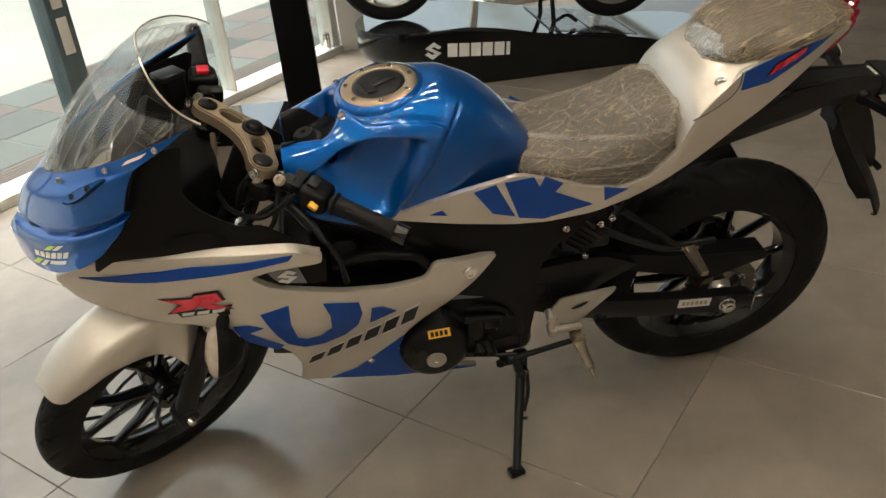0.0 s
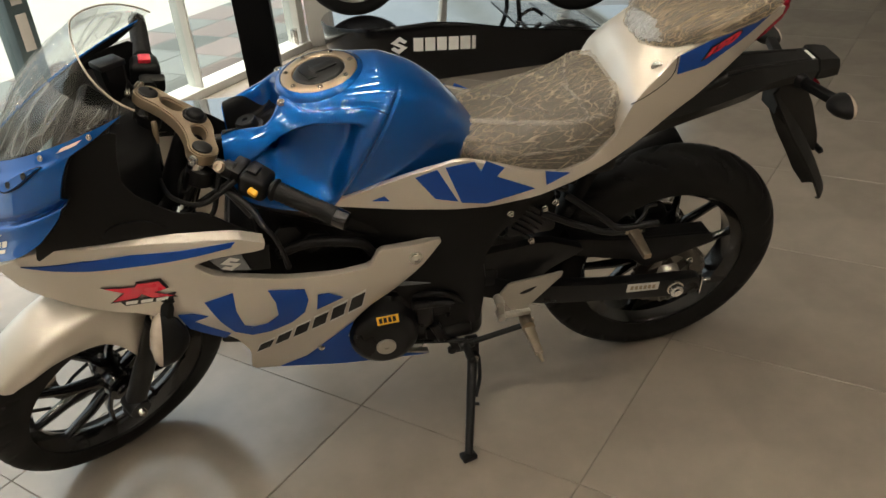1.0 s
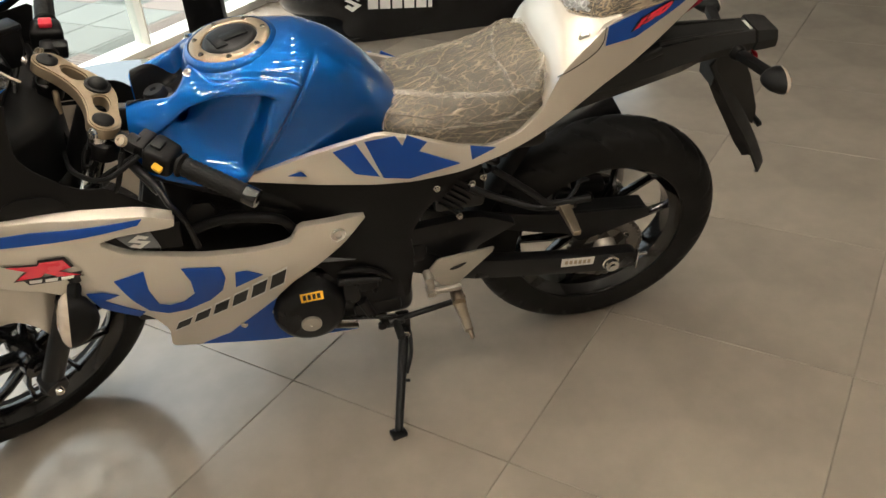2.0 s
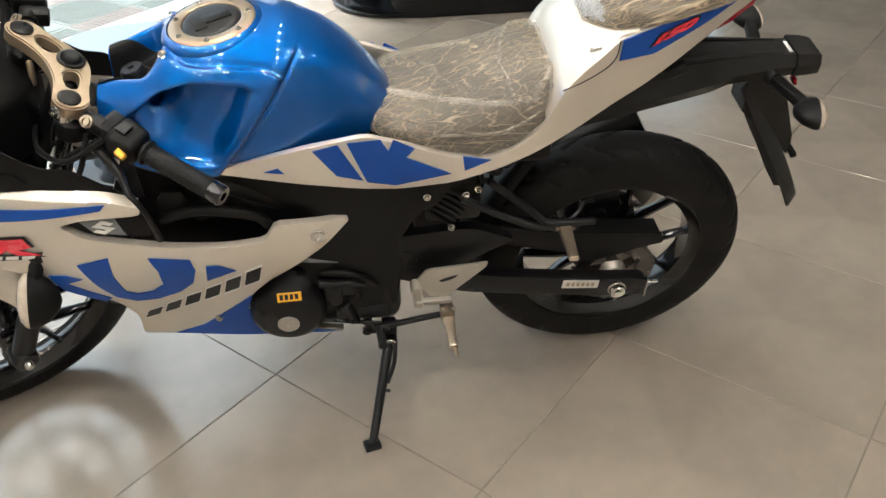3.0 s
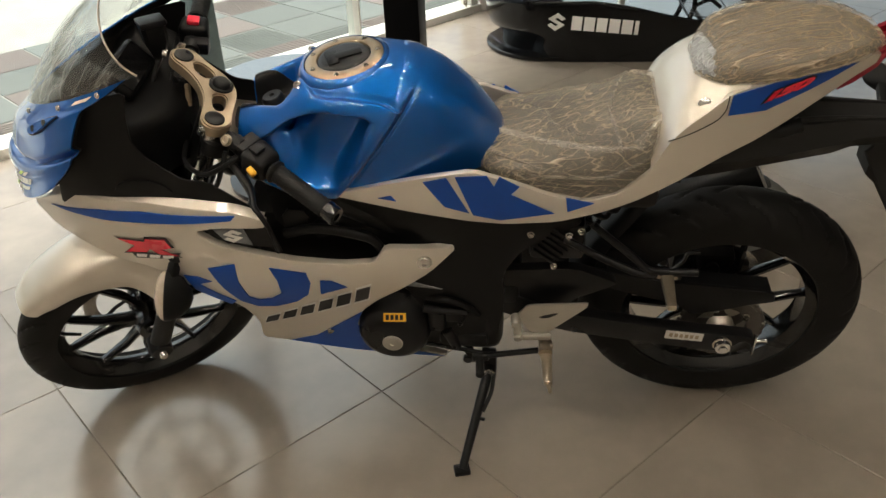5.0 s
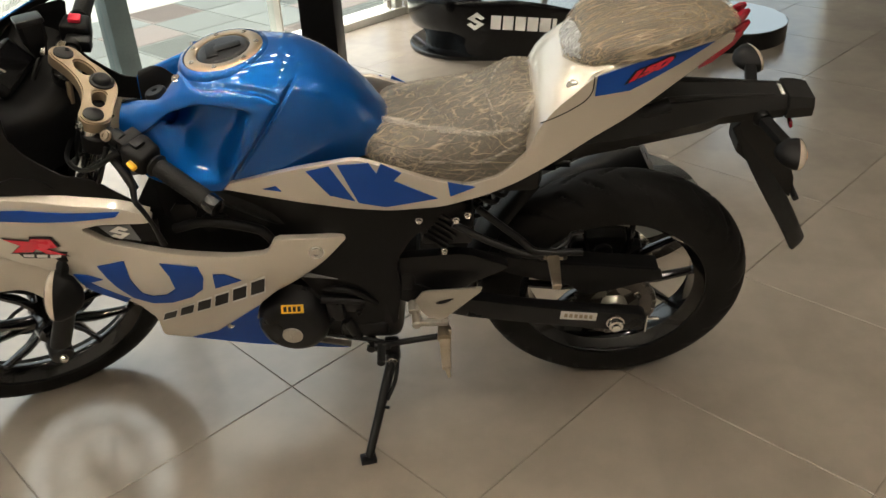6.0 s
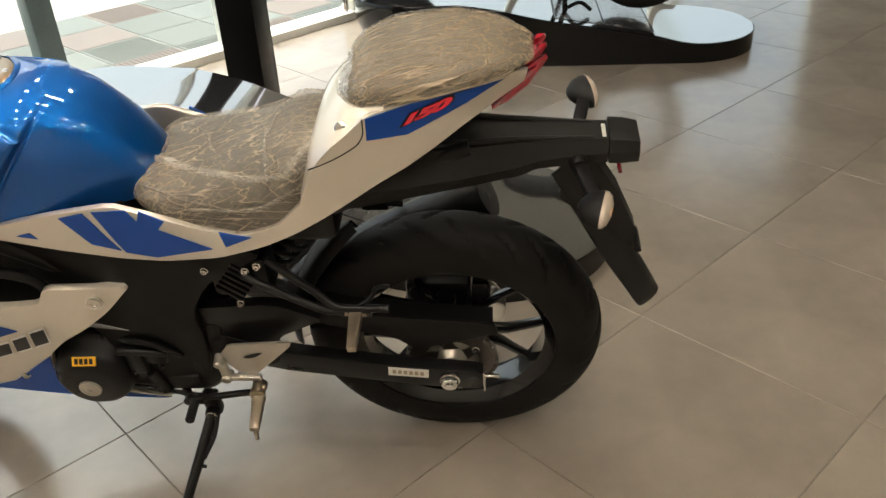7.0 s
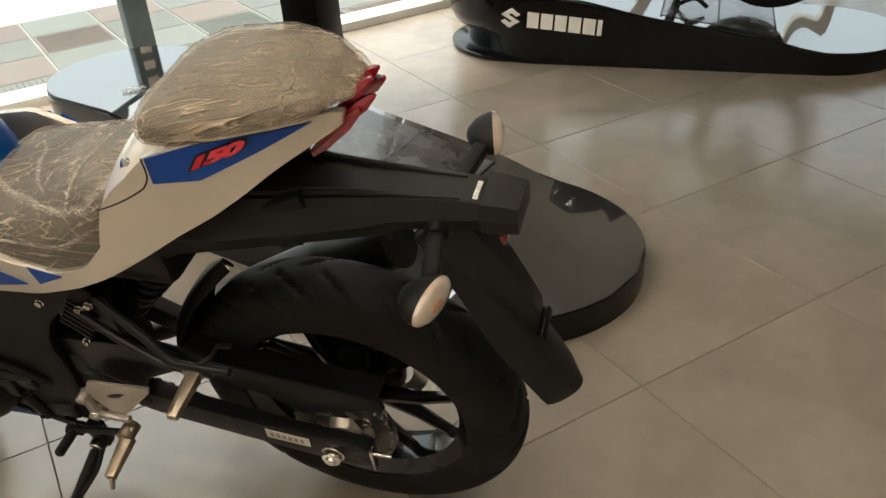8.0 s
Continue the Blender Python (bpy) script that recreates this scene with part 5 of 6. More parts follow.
TAIL = [(0.505, 0.748), (0.653, 0.707), (0.758, 0.684), (0.832, 0.676), (0.927, 0.682), (1.009, 0.706), (1.068, 0.733), (1.144, 0.778), (1.206, 0.816), (1.256, 0.843), (1.30, 0.872), (1.349, 0.907), (1.437, 0.957),
        (1.442, 0.978), (1.324, 0.968), (1.205, 0.946), (1.160, 0.908), (1.115, 0.864), (1.088, 0.800), (1.037, 0.750), (0.976, 0.733), (0.907, 0.750), (0.844, 0.778), (0.774, 0.803), (0.681, 0.788), (0.553, 0.760)]
tails = both_sides("tail_panel", lambda: panel(rounded(TAIL, 1, 0.12), tail_y, 0.012, 0.02, 0.002), M_SILVER, bike, "pearl silver tail panel with blue graphics", 50)


def hump(u, v):
    x = 1.085 + 0.145 * v
    t = 2 * u - 1
    z = curve((1.085, 1.115, 1.16, 1.23), (0.80, 0.864, 0.908, 0.948), x)
    w = -tail_y(x, z)
    return Vector((x, w * math.copysign(abs(t) ** 0.9, t), z + 0.036 * (1 - abs(t) ** 2.6)))


saddle = part("tail_hump", sheet(hump, 30, 16, 0.003), M_SILVER, bike, "silver hump between the seats", 60)
part("seat_lock", between(lathe([(0, 0.008), (0.009, 0.008), (0.012, 0.006), (0.0125, 0), (0, 0)], axis="Z", n=22), (1.165, -0.105, 0.916), (1.13, -0.19, 0.96)), M_CHROME, saddle)
TAIL_GRAPHICS = ([(0.598, 0.742), (0.631, 0.735), (0.622, 0.748)], [(0.684, 0.780), (0.727, 0.790), (0.765, 0.706), (0.720, 0.722)], [(0.743, 0.792), (0.800, 0.795), (0.812, 0.770), (0.822, 0.793), (0.858, 0.770), (0.842, 0.752), (0.921, 0.706), (0.822, 0.688), (0.772, 0.701)],
                 [(0.941, 0.745), (0.992, 0.730), (0.945, 0.710)], [(1.201, 0.903), (1.203, 0.941), (1.27, 0.957), (1.34, 0.9645), (1.405, 0.968), (1.33, 0.935), (1.262, 0.905)])
for pts in TAIL_GRAPHICS:
    for k, base in enumerate(tails):
        bm = panel(pts, tail_y, 0.0018, 0.012, 0, 0.0020)
        part("graphic", mirrored(bm) if k else bm, M_DECAL, base, "blue painted graphic")
part("panel_gap", tube([(x, tail_y(x, z) + 0.0004, z) for x, z in ((1.108, 0.862), (1.135, 0.871), (1.165, 0.884), (1.188, 0.899), (1.197, 0.918), (1.198, 0.940))], 0.0013, 8), M_INK, tails[0])
num_dir = Vector((1.325, tail_y(1.325, 0.954), 0.954)) - Vector((1.242, tail_y(1.242, 0.926), 0.926))
nx = num_dir.normalized()
ny = Vector((0, -0.05, 1)).normalized()
nz = nx.cross(ny).normalized()
ny = nz.cross(nx).normalized()
num_m = Matrix((nx, ny, nz)).transposed().to_4x4()
num_at = Vector((1.284, tail_y(1.284, 0.939) - 0.0030, 0.9385))
words("150", 0.029, Matrix.Translation(num_at + nz * 0.0002) @ num_m @ Matrix.Diagonal((1.95, 0.64, 1, 1)), M_INK, tails[0], shear=0.45, fat=0.13)
words("150", 0.029, Matrix.Translation(num_at + nz * 0.0016) @ num_m @ Matrix.Diagonal((1.95, 0.64, 1, 1)), M_RED, tails[0], shear=0.45, fat=0.055)
# tail lamp: stacked red lenses
for sgn in (-1, 1):
    for a, b, w in (((1.386, 0.046, 0.912), (1.456, 0.034, 0.970), 0.008), ((1.420, 0.032, 0.945), (1.470, 0.018, 0.980), 0.007), ((1.435, 0.022, 0.972), (1.468, 0.012, 0.998), 0.006)):
        a, b = Vector(a), Vector(b)
        rings = []
        for t, k in ((0, 0.55), (0.3, 1), (0.75, 1), (1, 0.4)):
            p = a.lerp(b, t)
            rings.append([Vector((p.x + dx * w * k, sgn * (p.y + dy * w * k), p.z + dz * w * k)) for dx, dy, dz in ((0.5, 0.9, -0.9), (0.2, 1.0, 0.2), (-0.3, 0.5, 1.0), (-0.6, -1.2, 0.8), (0.4, -1.2, -1.0))])
        part("tail_lamp", loft(rings), M_LENS_RED, bike, "red tail lamp lens", 20)

# rear carrier, plate holder and mudguard
def section(x, w_top, w_low, z_top, z_low, c=0.3, waist=0.55):
    drift = 0.05 * max(0, x - 1.2)
    mid = z_low + (z_top - z_low) * waist
    return [Vector((x, y + drift, z)) for y, z in ((-w_low, z_low), (w_low, z_low), (w_top, mid), (w_top * (1 - c), z_top), (-w_top * (1 - c), z_top), (-w_top, mid))]


undertail = part("undertail", loft([section(1.02, 0.105, 0.085, 0.76, 0.68), section(1.14, 0.104, 0.070, 0.835, 0.725), section(1.24, 0.096, 0.048, 0.838, 0.728), section(1.34, 0.074, 0.030, 0.830, 0.733),
                                    section(1.43, 0.052, 0.018, 0.826, 0.742), section(1.46, 0.047, 0.020, 0.825, 0.758), section(1.52, 0.042, 0.026, 0.822, 0.768), section(1.575, 0.038, 0.030, 0.818, 0.774)]), M_TAILBLACK, bike, "black grained plastic undertail", 18)
part("lamp_case", loft([section(1.577, 0.042, 0.036, 0.821, 0.776, 0.2), section(1.60, 0.041, 0.037, 0.819, 0.776, 0.2), section(1.626, 0.038, 0.037, 0.813, 0.778, 0.2)]), M_TAILBLACK, undertail, "", 20)
part("spine", join(*[tube([(1.18, 0.002 + sgn * 0.062, 0.842), (1.30, 0.005 + sgn * 0.046, 0.836), (1.42, 0.011 + sgn * 0.030, 0.829), (1.55, 0.0175 + sgn * 0.022, 0.820)], (0.007, 0.006, 0.005, 0.003), 8) for sgn in (-1, 1)]), M_TAILBLACK, undertail)
for k in range(6):
    part("print_bar", moved(box(0, 0.0065, 0, 0.0046, 0, 0.0012, 0), Matrix.Translation((1.565, -0.002 + 0.0060 * k, 0.8192)) @ pose(0, 0, 0, 0, 4, 0)), M_PALE, undertail)


def plate_guard(u, v):
    t = 2 * u - 1
    w = curve((0, 0.25, 0.6, 0.9, 1), (0.036, 0.044, 0.066, 0.062, 0.034), v)
    x = curve((0, 0.3, 0.7, 1), (1.515, 1.572, 1.650, 1.700), v)
    z = curve((0, 0.3, 0.7, 1), (0.770, 0.668, 0.540, 0.448), v)
    return Vector((x - 0.030 * abs(t) ** 2.2, 0.014 + w * t, z - 0.014 * abs(t) ** 2))


guard = part("rear_mudguard", sheet(plate_guard, 18, 24, 0.006), M_TAILBLACK, bike, "black plastic rear mudguard tongue", 50)
part("plate_bracket", loft([section(1.50, 0.034, 0.030, 0.775, 0.70), section(1.555, 0.032, 0.028, 0.775, 0.645), section(1.600, 0.026, 0.022, 0.70, 0.600), section(1.638, 0.022, 0.020, 0.612, 0.566)]), M_TAILBLACK, guard)
part("reflector", moved(box(-0.004, 0.003, -0.012, 0.012, -0.008, 0.008, 0.002), Matrix.Translation((1.600, 0.012, 0.748)) @ pose(0, 0, 0, 0, -14, 0)), M_LENS_RED, guard, "small dark red reflector")
part("guard_step", moved(box(-0.006, 0.007, -0.030, 0.030, -0.007, 0.007, 0.003), Matrix.Translation((1.644, 0.014, 0.575)) @ pose(0, 0, 0, 0, -26, 0)), M_PLASTIC, guard)


def indicator(root, tip, back, size=1.0):
    """A stalked teardrop turn signal: stalk from root to tip, lens towards back."""
    root, tip, back = Vector(root), Vector(tip), Vector(back).normalized()
    prof = [(0, -0.040), (0.009, -0.036), (0.019, -0.022), (0.0245, -0.004), (0.025, 0.004)]
    lens = [(0.025, 0.004), (0.0242, 0.009), (0.019, 0.016), (0.009, 0.0205), (0, 0.021)]
    stretch_m = Matrix.Diagonal((0.85, 1.55, 0.85, 1)) @ Matrix.Scale(size, 4)
    side = (tip - root).normalized()
    z = back
    y = (side - z * side.dot(z)).normalized()
    x = y.cross(z)
    turn = Matrix((x, y, z)).transposed().to_4x4()
    m = Matrix.Translation(tip) @ turn @ stretch_m
    stalk = part("turn_signal", join(between(box(-0.011, 0.011, -0.009, 0.009, 0, (tip - root).length, 0.004), root, tip), rod(root - side * 0.004, root + side * 0.012, 0.017, 0.015, 16)), M_PLASTIC, bike, "stalked turn signal with a clear lens")
    part("signal_body", moved(lathe(prof, axis="Z", n=32), m), M_PLASTIC, stalk)
    part("signal_lens", moved(lathe(lens, axis="Z", n=32), m), M_LENS_CLEAR, stalk, "clear lens")
    part("signal_bulb", moved(lathe([(0, 0.0218), (0.005, 0.0214), (0.0075, 0.020), (0.0075, 0.012)], (0.004, 0.004, 0), "Z", 14), m), M_LENS_AMBER, stalk, "amber bulb")


for sgn in (-1, 1):
    indicator((1.525, sgn * 0.038, 0.792), (1.550, sgn * 0.160, 0.800), (1, sgn * 0.25, 0.0), 1.05)
    indicator((0.186, sgn * 0.185, 0.620), (0.158, sgn * 0.222, 0.540), (-1, sgn * 0.15, 0.25), 1.45)

# rear inner mudguard
def hugger(u, v):
    t = 2 * u - 1
    a = radians(178 - 57 * v)
    r, w = 0.336 + 0.018 * v, curve((0, 0.5, 0.8, 1), (0.060, 0.066, 0.045, 0.008), v)
    return AXLE_R + Vector((math.cos(a) * (r - 0.024 * t ** 4), w * t, math.sin(a) * (r - 0.024 * t ** 4)))


part("rear_hugger", sheet(hugger, 16, 20, 0.004), M_PLASTIC, bike, "black plastic hugger over the rear tyre", 60)

# swingarm, chain, shock
arm_y = lambda x, z: -0.098
swing = part("swingarm", join(panel(rounded([(0.80, 0.455), (0.95, 0.380), (1.10, 0.350), (1.24, 0.329), (1.360, 0.317), (1.360, 0.264), (1.27, 0.270), (1.10, 0.296), (0.95, 0.322), (0.80, 0.385)], 1, 0.12), arm_y, 0.030, 0.05, 0.004),
                              mirrored(panel(rounded([(0.80, 0.455), (0.95, 0.372), (1.10, 0.330), (1.24, 0.308), (1.360, 0.316), (1.360, 0.264), (1.24, 0.266), (1.10, 0.286), (0.95, 0.322), (0.80, 0.385)], 1, 0.12), arm_y, 0.030, 0.05, 0.004)),
                              box(0.80, 0.86, -0.10, 0.10, 0.40, 0.46, 0.015)), M_SATIN, bike, "black box section swingarm")
part("swing_brace", join(panel(rounded([(0.80, 0.50), (0.97, 0.512), (1.06, 0.470), (1.03, 0.452), (0.97, 0.42), (0.95, 0.37), (0.80, 0.42)], 1, 0.12), lambda x, z: -0.094, 0.024, 0.05, 0.003)), M_SATIN, swing)
part("chain_guard", join(panel(rounded([(0.98, 0.490), (1.16, 0.448), (1.384, 0.424), (1.391, 0.396), (1.345, 0.386), (1.29, 0.366), (1.225, 0.350), (1.19, 0.382), (1.12, 0.402), (1.05, 0.425)], 1, 0.10), lambda x, z: -0.066, 0.010, 0.05, 0.003),
                         sheet(lambda u, v: Vector((1.04 + 0.34 * v, -0.066 + 0.052 * u, curve((1.04, 1.16, 1.38), (0.472, 0.447, 0.423), 1.04 + 0.34 * v) - 0.004 * u)), 3, 12, 0.003)), M_PLASTIC, swing, "black chain guard")
part("arm_label", panel([(1.172, 0.336), (1.252, 0.327), (1.250, 0.303), (1.170, 0.311)], arm_y, 0.001, 0, 0, 0.0024), M_LABEL, swing, "pale printed label")
for k in range(6):
    part("print_bar", panel([(1.180 + 0.011 * k, 0.329 - 0.0013 * k), (1.187 + 0.011 * k, 0.328 - 0.0013 * k), (1.186 + 0.011 * k, 0.317 - 0.0013 * k), (1.179 + 0.011 * k, 0.318 - 0.0013 * k)], arm_y, 0.0006, 0, 0, 0.0034), M_CLAMP, swing)
part("axle_nut", join(lathe([(0, -0.122), (0.009, -0.122), (0.010, -0.118), (0.016, -0.117), (0.0175, -0.113), (0.0175, -0.106), (0.021, -0.105), (0.021, -0.098), (0, -0.098)], NUT_AT, n=12)), M_CHROME, swing, "bright axle nut")
part("adjuster", join(rod((1.34, -0.085, 0.292), (1.392, -0.085, 0.292), 0.004), box(1.360, 1.364, -0.101, -0.086, 0.262, 0.318, 0.001)), M_CHROME, swing)
OUT = -0.084
sprocket = part("sprocket", at_rear(lathe([(0.056, OUT - 0.004), (0.088, OUT - 0.004), (0.088, OUT + 0.003), (0.056, OUT + 0.003), (0.056, OUT - 0.004)], n=80)), M_CHAIN, rear_wheel, "dark steel rear sprocket")
for k in range(36):
    a = 2 * math.pi * k / 36
    part("tooth", at_rear(moved(box(0.086, 0.095, OUT - 0.003, OUT + 0.002, -0.0045, 0.0045, 0.0015, 1), Matrix.Rotation(a, 4, "Y"))), M_CHAIN, sprocket)
for k in range(5):
    a = 2 * math.pi * k / 5 + 0.4
    part("sprocket_arm", at_rear(moved(spoke(a, a + 0.2, 0.030, 0.062, 0.013, 0.010, 0.003, 0.003), pose(0, OUT, 0))), M_CHAIN, sprocket)
    part("sprocket_bolt", at_rear(bolt((0.060 * math.cos(a + 0.2), OUT - 0.004, 0.060 * math.sin(a + 0.2)), (0, -1, 0), 0.0065, 0.009)), M_CHROME, sprocket)
part("hub_carrier", at_rear(lathe([(0, OUT - 0.016), (0.020, OUT - 0.016), (0.024, OUT - 0.010), (0.030, OUT), (0.058, OUT + 0.006), (0.066, OUT + 0.016), (0.064, -0.045), (0.045, -0.040), (0, -0.040)], n=40)), M_ALLOY, rear_wheel, "bare alloy sprocket carrier")
links = []
f_c, f_r, r_c, r_r = Vector((0.815, 0, 0.415)), 0.036, Vector((AXLE_R.x, 0, AXLE_R.z)), 0.090
for lo in (-1, 1):
    a, b = f_c + Vector((0, 0, lo * f_r)), r_c + Vector((0, 0, lo * r_r))
    count = int((b - a).length / 0.0127)
    d = (b - a).normalized()
    for k in range(count):
        p = a + d * 0.0127 * k
        links.append(moved(box(-0.0005, 0.0125, -0.008 if k % 2 else -0.0055, 0.008 if k % 2 else 0.0055, -0.0062, 0.0062, 0.002, 1), Matrix.Translation((p.x, -0.048, p.z)) @ Matrix.Rotation(-math.atan2(d.z, d.x), 4, "Y")))
for k in range(22):
    a = math.pi * (k / 21 - 0.5)
    links.append(moved(box(-0.0062, 0.0062, -0.008 if k % 2 else -0.0055, 0.008 if k % 2 else 0.0055, -0.005, 0.005, 0.002, 1), Matrix.Translation((r_c.x + r_r * math.cos(a), -0.048, r_c.z + r_r * math.sin(a))) @ Matrix.Rotation(-a + math.pi / 2, 4, "Y")))
part("chain", join(*links), M_CHAIN, bike, "dark oiled drive chain")
spring = [(0.905 + 0.13 * (k / 72) + 0.032 * math.cos(k * 0.62) * 0.7, 0.0 + 0.034 * math.sin(k * 0.62), 0.50 + 0.13 * (k / 72) - 0.032 * math.cos(k * 0.62) * 0.7) for k in range(73)]
shock = part("rear_shock", rod((0.88, 0, 0.48), (1.06, 0, 0.66), 0.018, 0.018, 16), M_SATIN, bike)
part("spring", tube(spring, 0.006, 8, 2), M_SATIN, shock)
part("rear_subframe", join(tube([(0.78, -0.09, 0.60), (0.95, -0.085, 0.68), (1.15, -0.07, 0.77), (1.35, -0.04, 0.83)], 0.014, 10), tube([(0.78, 0.09, 0.60), (0.95, 0.085, 0.68), (1.15, 0.07, 0.77), (1.35, 0.04, 0.83)], 0.014, 10), box(0.80, 1.12, -0.085, 0.085, 0.66, 0.76, 0.02)), M_SATIN, bike)
fin_cover = part("finned_cover", box(0.875, 0.985, -0.105, -0.04, 0.545, 0.64, 0.012), M_SATIN, bike)
for k in range(6):
    part("fin", moved(box(-0.028, 0.028, -0.112, -0.10, -0.0025, 0.0025, 0.001), Matrix.Translation((0.905 + 0.008 * k, 0, 0.560 + 0.011 * k)) @ pose(0, 0, 0, 0, 42, 0)), M_SATIN, fin_cover)
part("rear_caliper", at_rear(join(box(-0.10, 0.04, 0.030, 0.085, 0.03, 0.10, 0.014), box(-0.06, 0.075, 0.026, 0.060, 0.00, 0.075, 0.012), rod((-0.07, 0.02, 0.075), (-0.07, 0.10, 0.075), 0.022, 0.020, 18), rod((-0.015, 0.02, 0.06), (-0.015, 0.10, 0.06), 0.022, 0.020, 18), rod((0.05, 0.016, 0.04), (0.05, 0.09, 0.04), 0.016, 0.014, 16))), M_SATIN, bike)
both_sides("rear_bracket", lambda: join(tube([(0.945, -0.120, 0.618), (1.03, -0.135, 0.576), (1.10, -0.146, 0.554), (1.165, -0.146, 0.552)], 0.0075, 10), tube([(0.995, -0.118, 0.655), (1.07, -0.135, 0.594), (1.115, -0.146, 0.562), (1.20, -0.142, 0.556)], 0.0075, 10),
                                       tube([(1.14, -0.146, 0.556), (1.172, -0.130, 0.576), (1.180, -0.122, 0.588), (1.202, -0.118, 0.588)], 0.004, 8), box(1.115, 1.170, -0.152, -0.136, 0.542, 0.560, 0.004)), M_SATIN, bike, "black tubular pillion peg bracket")


def foot_peg(root, tip, r):
    root, tip = Vector(root), Vector(tip)
    h = (tip - root).length
    rings = []
    for k in range(25):
        w = r * (1.05 if k % 2 else 0.95) * (1 - 0.30 * k / 24)
        rings.append([Vector((x * w, y * w * 0.8, h * k / 24)) for x, y in ((-1, -0.8), (-0.7, -1), (0.7, -1), (1, -0.8), (1, 0.8), (0.7, 1), (-0.7, 1), (-1, 0.8))])
    return between(loft(rings), root, tip)


for sgn in (-1, 1):
    q = lambda x, y, z: (x, y * -sgn, z)
    hang = part("heel_plate", panel(rounded([(0.853, 0.404), (0.874, 0.434), (1.000, 0.444), (0.996, 0.430), (0.914, 0.346), (0.880, 0.352), (0.862, 0.380)], 1, 0.08), lambda x, z: -0.128, 0.006, 0.03, 0.002), M_ALLOY, bike, "silver cast heel plate") if sgn == -1 else None
    if hang:
        part("plate_slot", panel(rounded([(0.897, 0.402), (0.942, 0.417), (0.926, 0.402), (0.905, 0.396)], 1), lambda x, z: -0.128, 0.001, 0, 0, 0.0016), M_INK, hang)
        part("peg_hanger", join(rod((0.850, -0.120, 0.395), (0.850, -0.145, 0.390), 0.011, 0.010, 16), rod((0.855, -0.120, 0.348), (0.855, -0.145, 0.343), 0.011, 0.010, 16), box(0.850, 0.925, -0.140, -0.126, 0.336, 0.350, 0.005), box(0.845, 0.863, -0.140, -0.126, 0.345, 0.395, 0.005)), M_ALLOY, hang)
        part("foot_peg", join(foot_peg((0.915, -0.150, 0.308), (0.920, -0.226, 0.300), 0.0125), rod((0.920, -0.222, 0.298), (0.926, -0.238, 0.284), 0.0055, 0.004, 10), lathe([(0, -0.016), (0.015, -0.016), (0.015, 0.016), (0, 0.016)], (0.914, -0.142, 0.316), n=18), rod((0.902, -0.142, 0.322), (0.930, -0.142, 0.322), 0.006)), M_PEG, hang, "ribbed bare alloy foot peg")
    part("pillion_peg", join(foot_peg(q(1.142, 0.150, 0.549), q(1.144, 0.228, 0.546), 0.0115), rod(q(1.122, 0.145, 0.552), q(1.162, 0.145, 0.550), 0.009)), M_PEG, bike, "ribbed alloy pillion foot peg")
pedal = part("gear_pedal", join(rod((0.765, -0.133, 0.268), (0.905, -0.140, 0.306), 0.007, 0.007, 12), rod((0.62, -0.120, 0.300), (0.775, -0.128, 0.276), 0.005, 0.005, 10), rod((0.755, -0.135, 0.268), (0.790, -0.135, 0.272), 0.011, 0.010, 14)), M_SATIN, bike, "black gear pedal and its link rod")
part("pedal_rubber", rod((0.770, -0.135, 0.270), (0.774, -0.192, 0.274), 0.0095, 0.0095, 16, 0.003), M_GRIP, pedal)
LEAN_M = Matrix.Rotation(radians(LEAN_DEG), 4, "X")
foot_at = LEAN_M.inverted() @ Vector((0.735, -0.315, 0.010))
stand_top = Vector((0.789, -0.118, 0.212))
stand = part("side_stand", join(rod(stand_top, foot_at, 0.0125, 0.0095, 16), box(0.772, 0.806, -0.122, -0.098, 0.196, 0.262, 0.006), box(0.738, 0.780, -0.118, -0.110, 0.226, 0.262, 0.003), rod((0.744, -0.120, 0.268), (0.744, -0.108, 0.268), 0.011), rod((0.741, -0.120, 0.236), (0.741, -0.108, 0.236), 0.011), lathe([(0, -0.135), (0.014, -0.135), (0.016, -0.130), (0.016, -0.10), (0, -0.10)], stand_top + Vector((0, 0.118, 0)), n=18)), M_SATIN, bike, "black side stand")
part("stand_foot", moved(box(-0.019, 0.017, -0.014, 0.014, -0.0095, 0.004, 0.003), Matrix.Translation(foot_at) @ LEAN_M.inverted() @ pose(0, 0, 0, 0, 0, 15)), M_SATIN, stand)
part("stand_bolt", bolt(stand_top + Vector((0, -0.016, 0)), (0, -1, 0), 0.010, 0.006), M_CHROME, stand)
part("stand_stop", rod(stand_top.lerp(foot_at, 0.50), stand_top.lerp(foot_at, 0.50) + Vector((0.02, -0.006, 0.002)), 0.004), M_SATIN, stand)
part("stand_spring", tube([stand_top + Vector((0.012, -0.01, 0.0)), stand_top.lerp(foot_at, 0.2) + Vector((0.018, -0.006, 0)), stand_top.lerp(foot_at, 0.42) + Vector((0.010, -0.006, 0))], 0.005, 8), M_SATIN, stand)

# silencer on the far side
part("silencer", join(tube([(0.55, 0.05, 0.26), (0.75, 0.11, 0.25), (0.92, 0.15, 0.30)], 0.020, 14), tube([(0.92, 0.15, 0.30), (1.00, 0.165, 0.350), (1.18, 0.166, 0.455), (1.37, 0.164, 0.560)], (0.030, 0.046, 0.052, 0.048), 20)), M_SATIN, bike, "black silencer")


# ---- the motorcycle on the far podium, seen from its wheels to its engine ----
far_bike = thing("motorcycle", "black commuter motorcycle on the far podium, on its centre stand", "motorcycle", pose(0.80, 2.93, 0.315, 0, 3.5, 0))


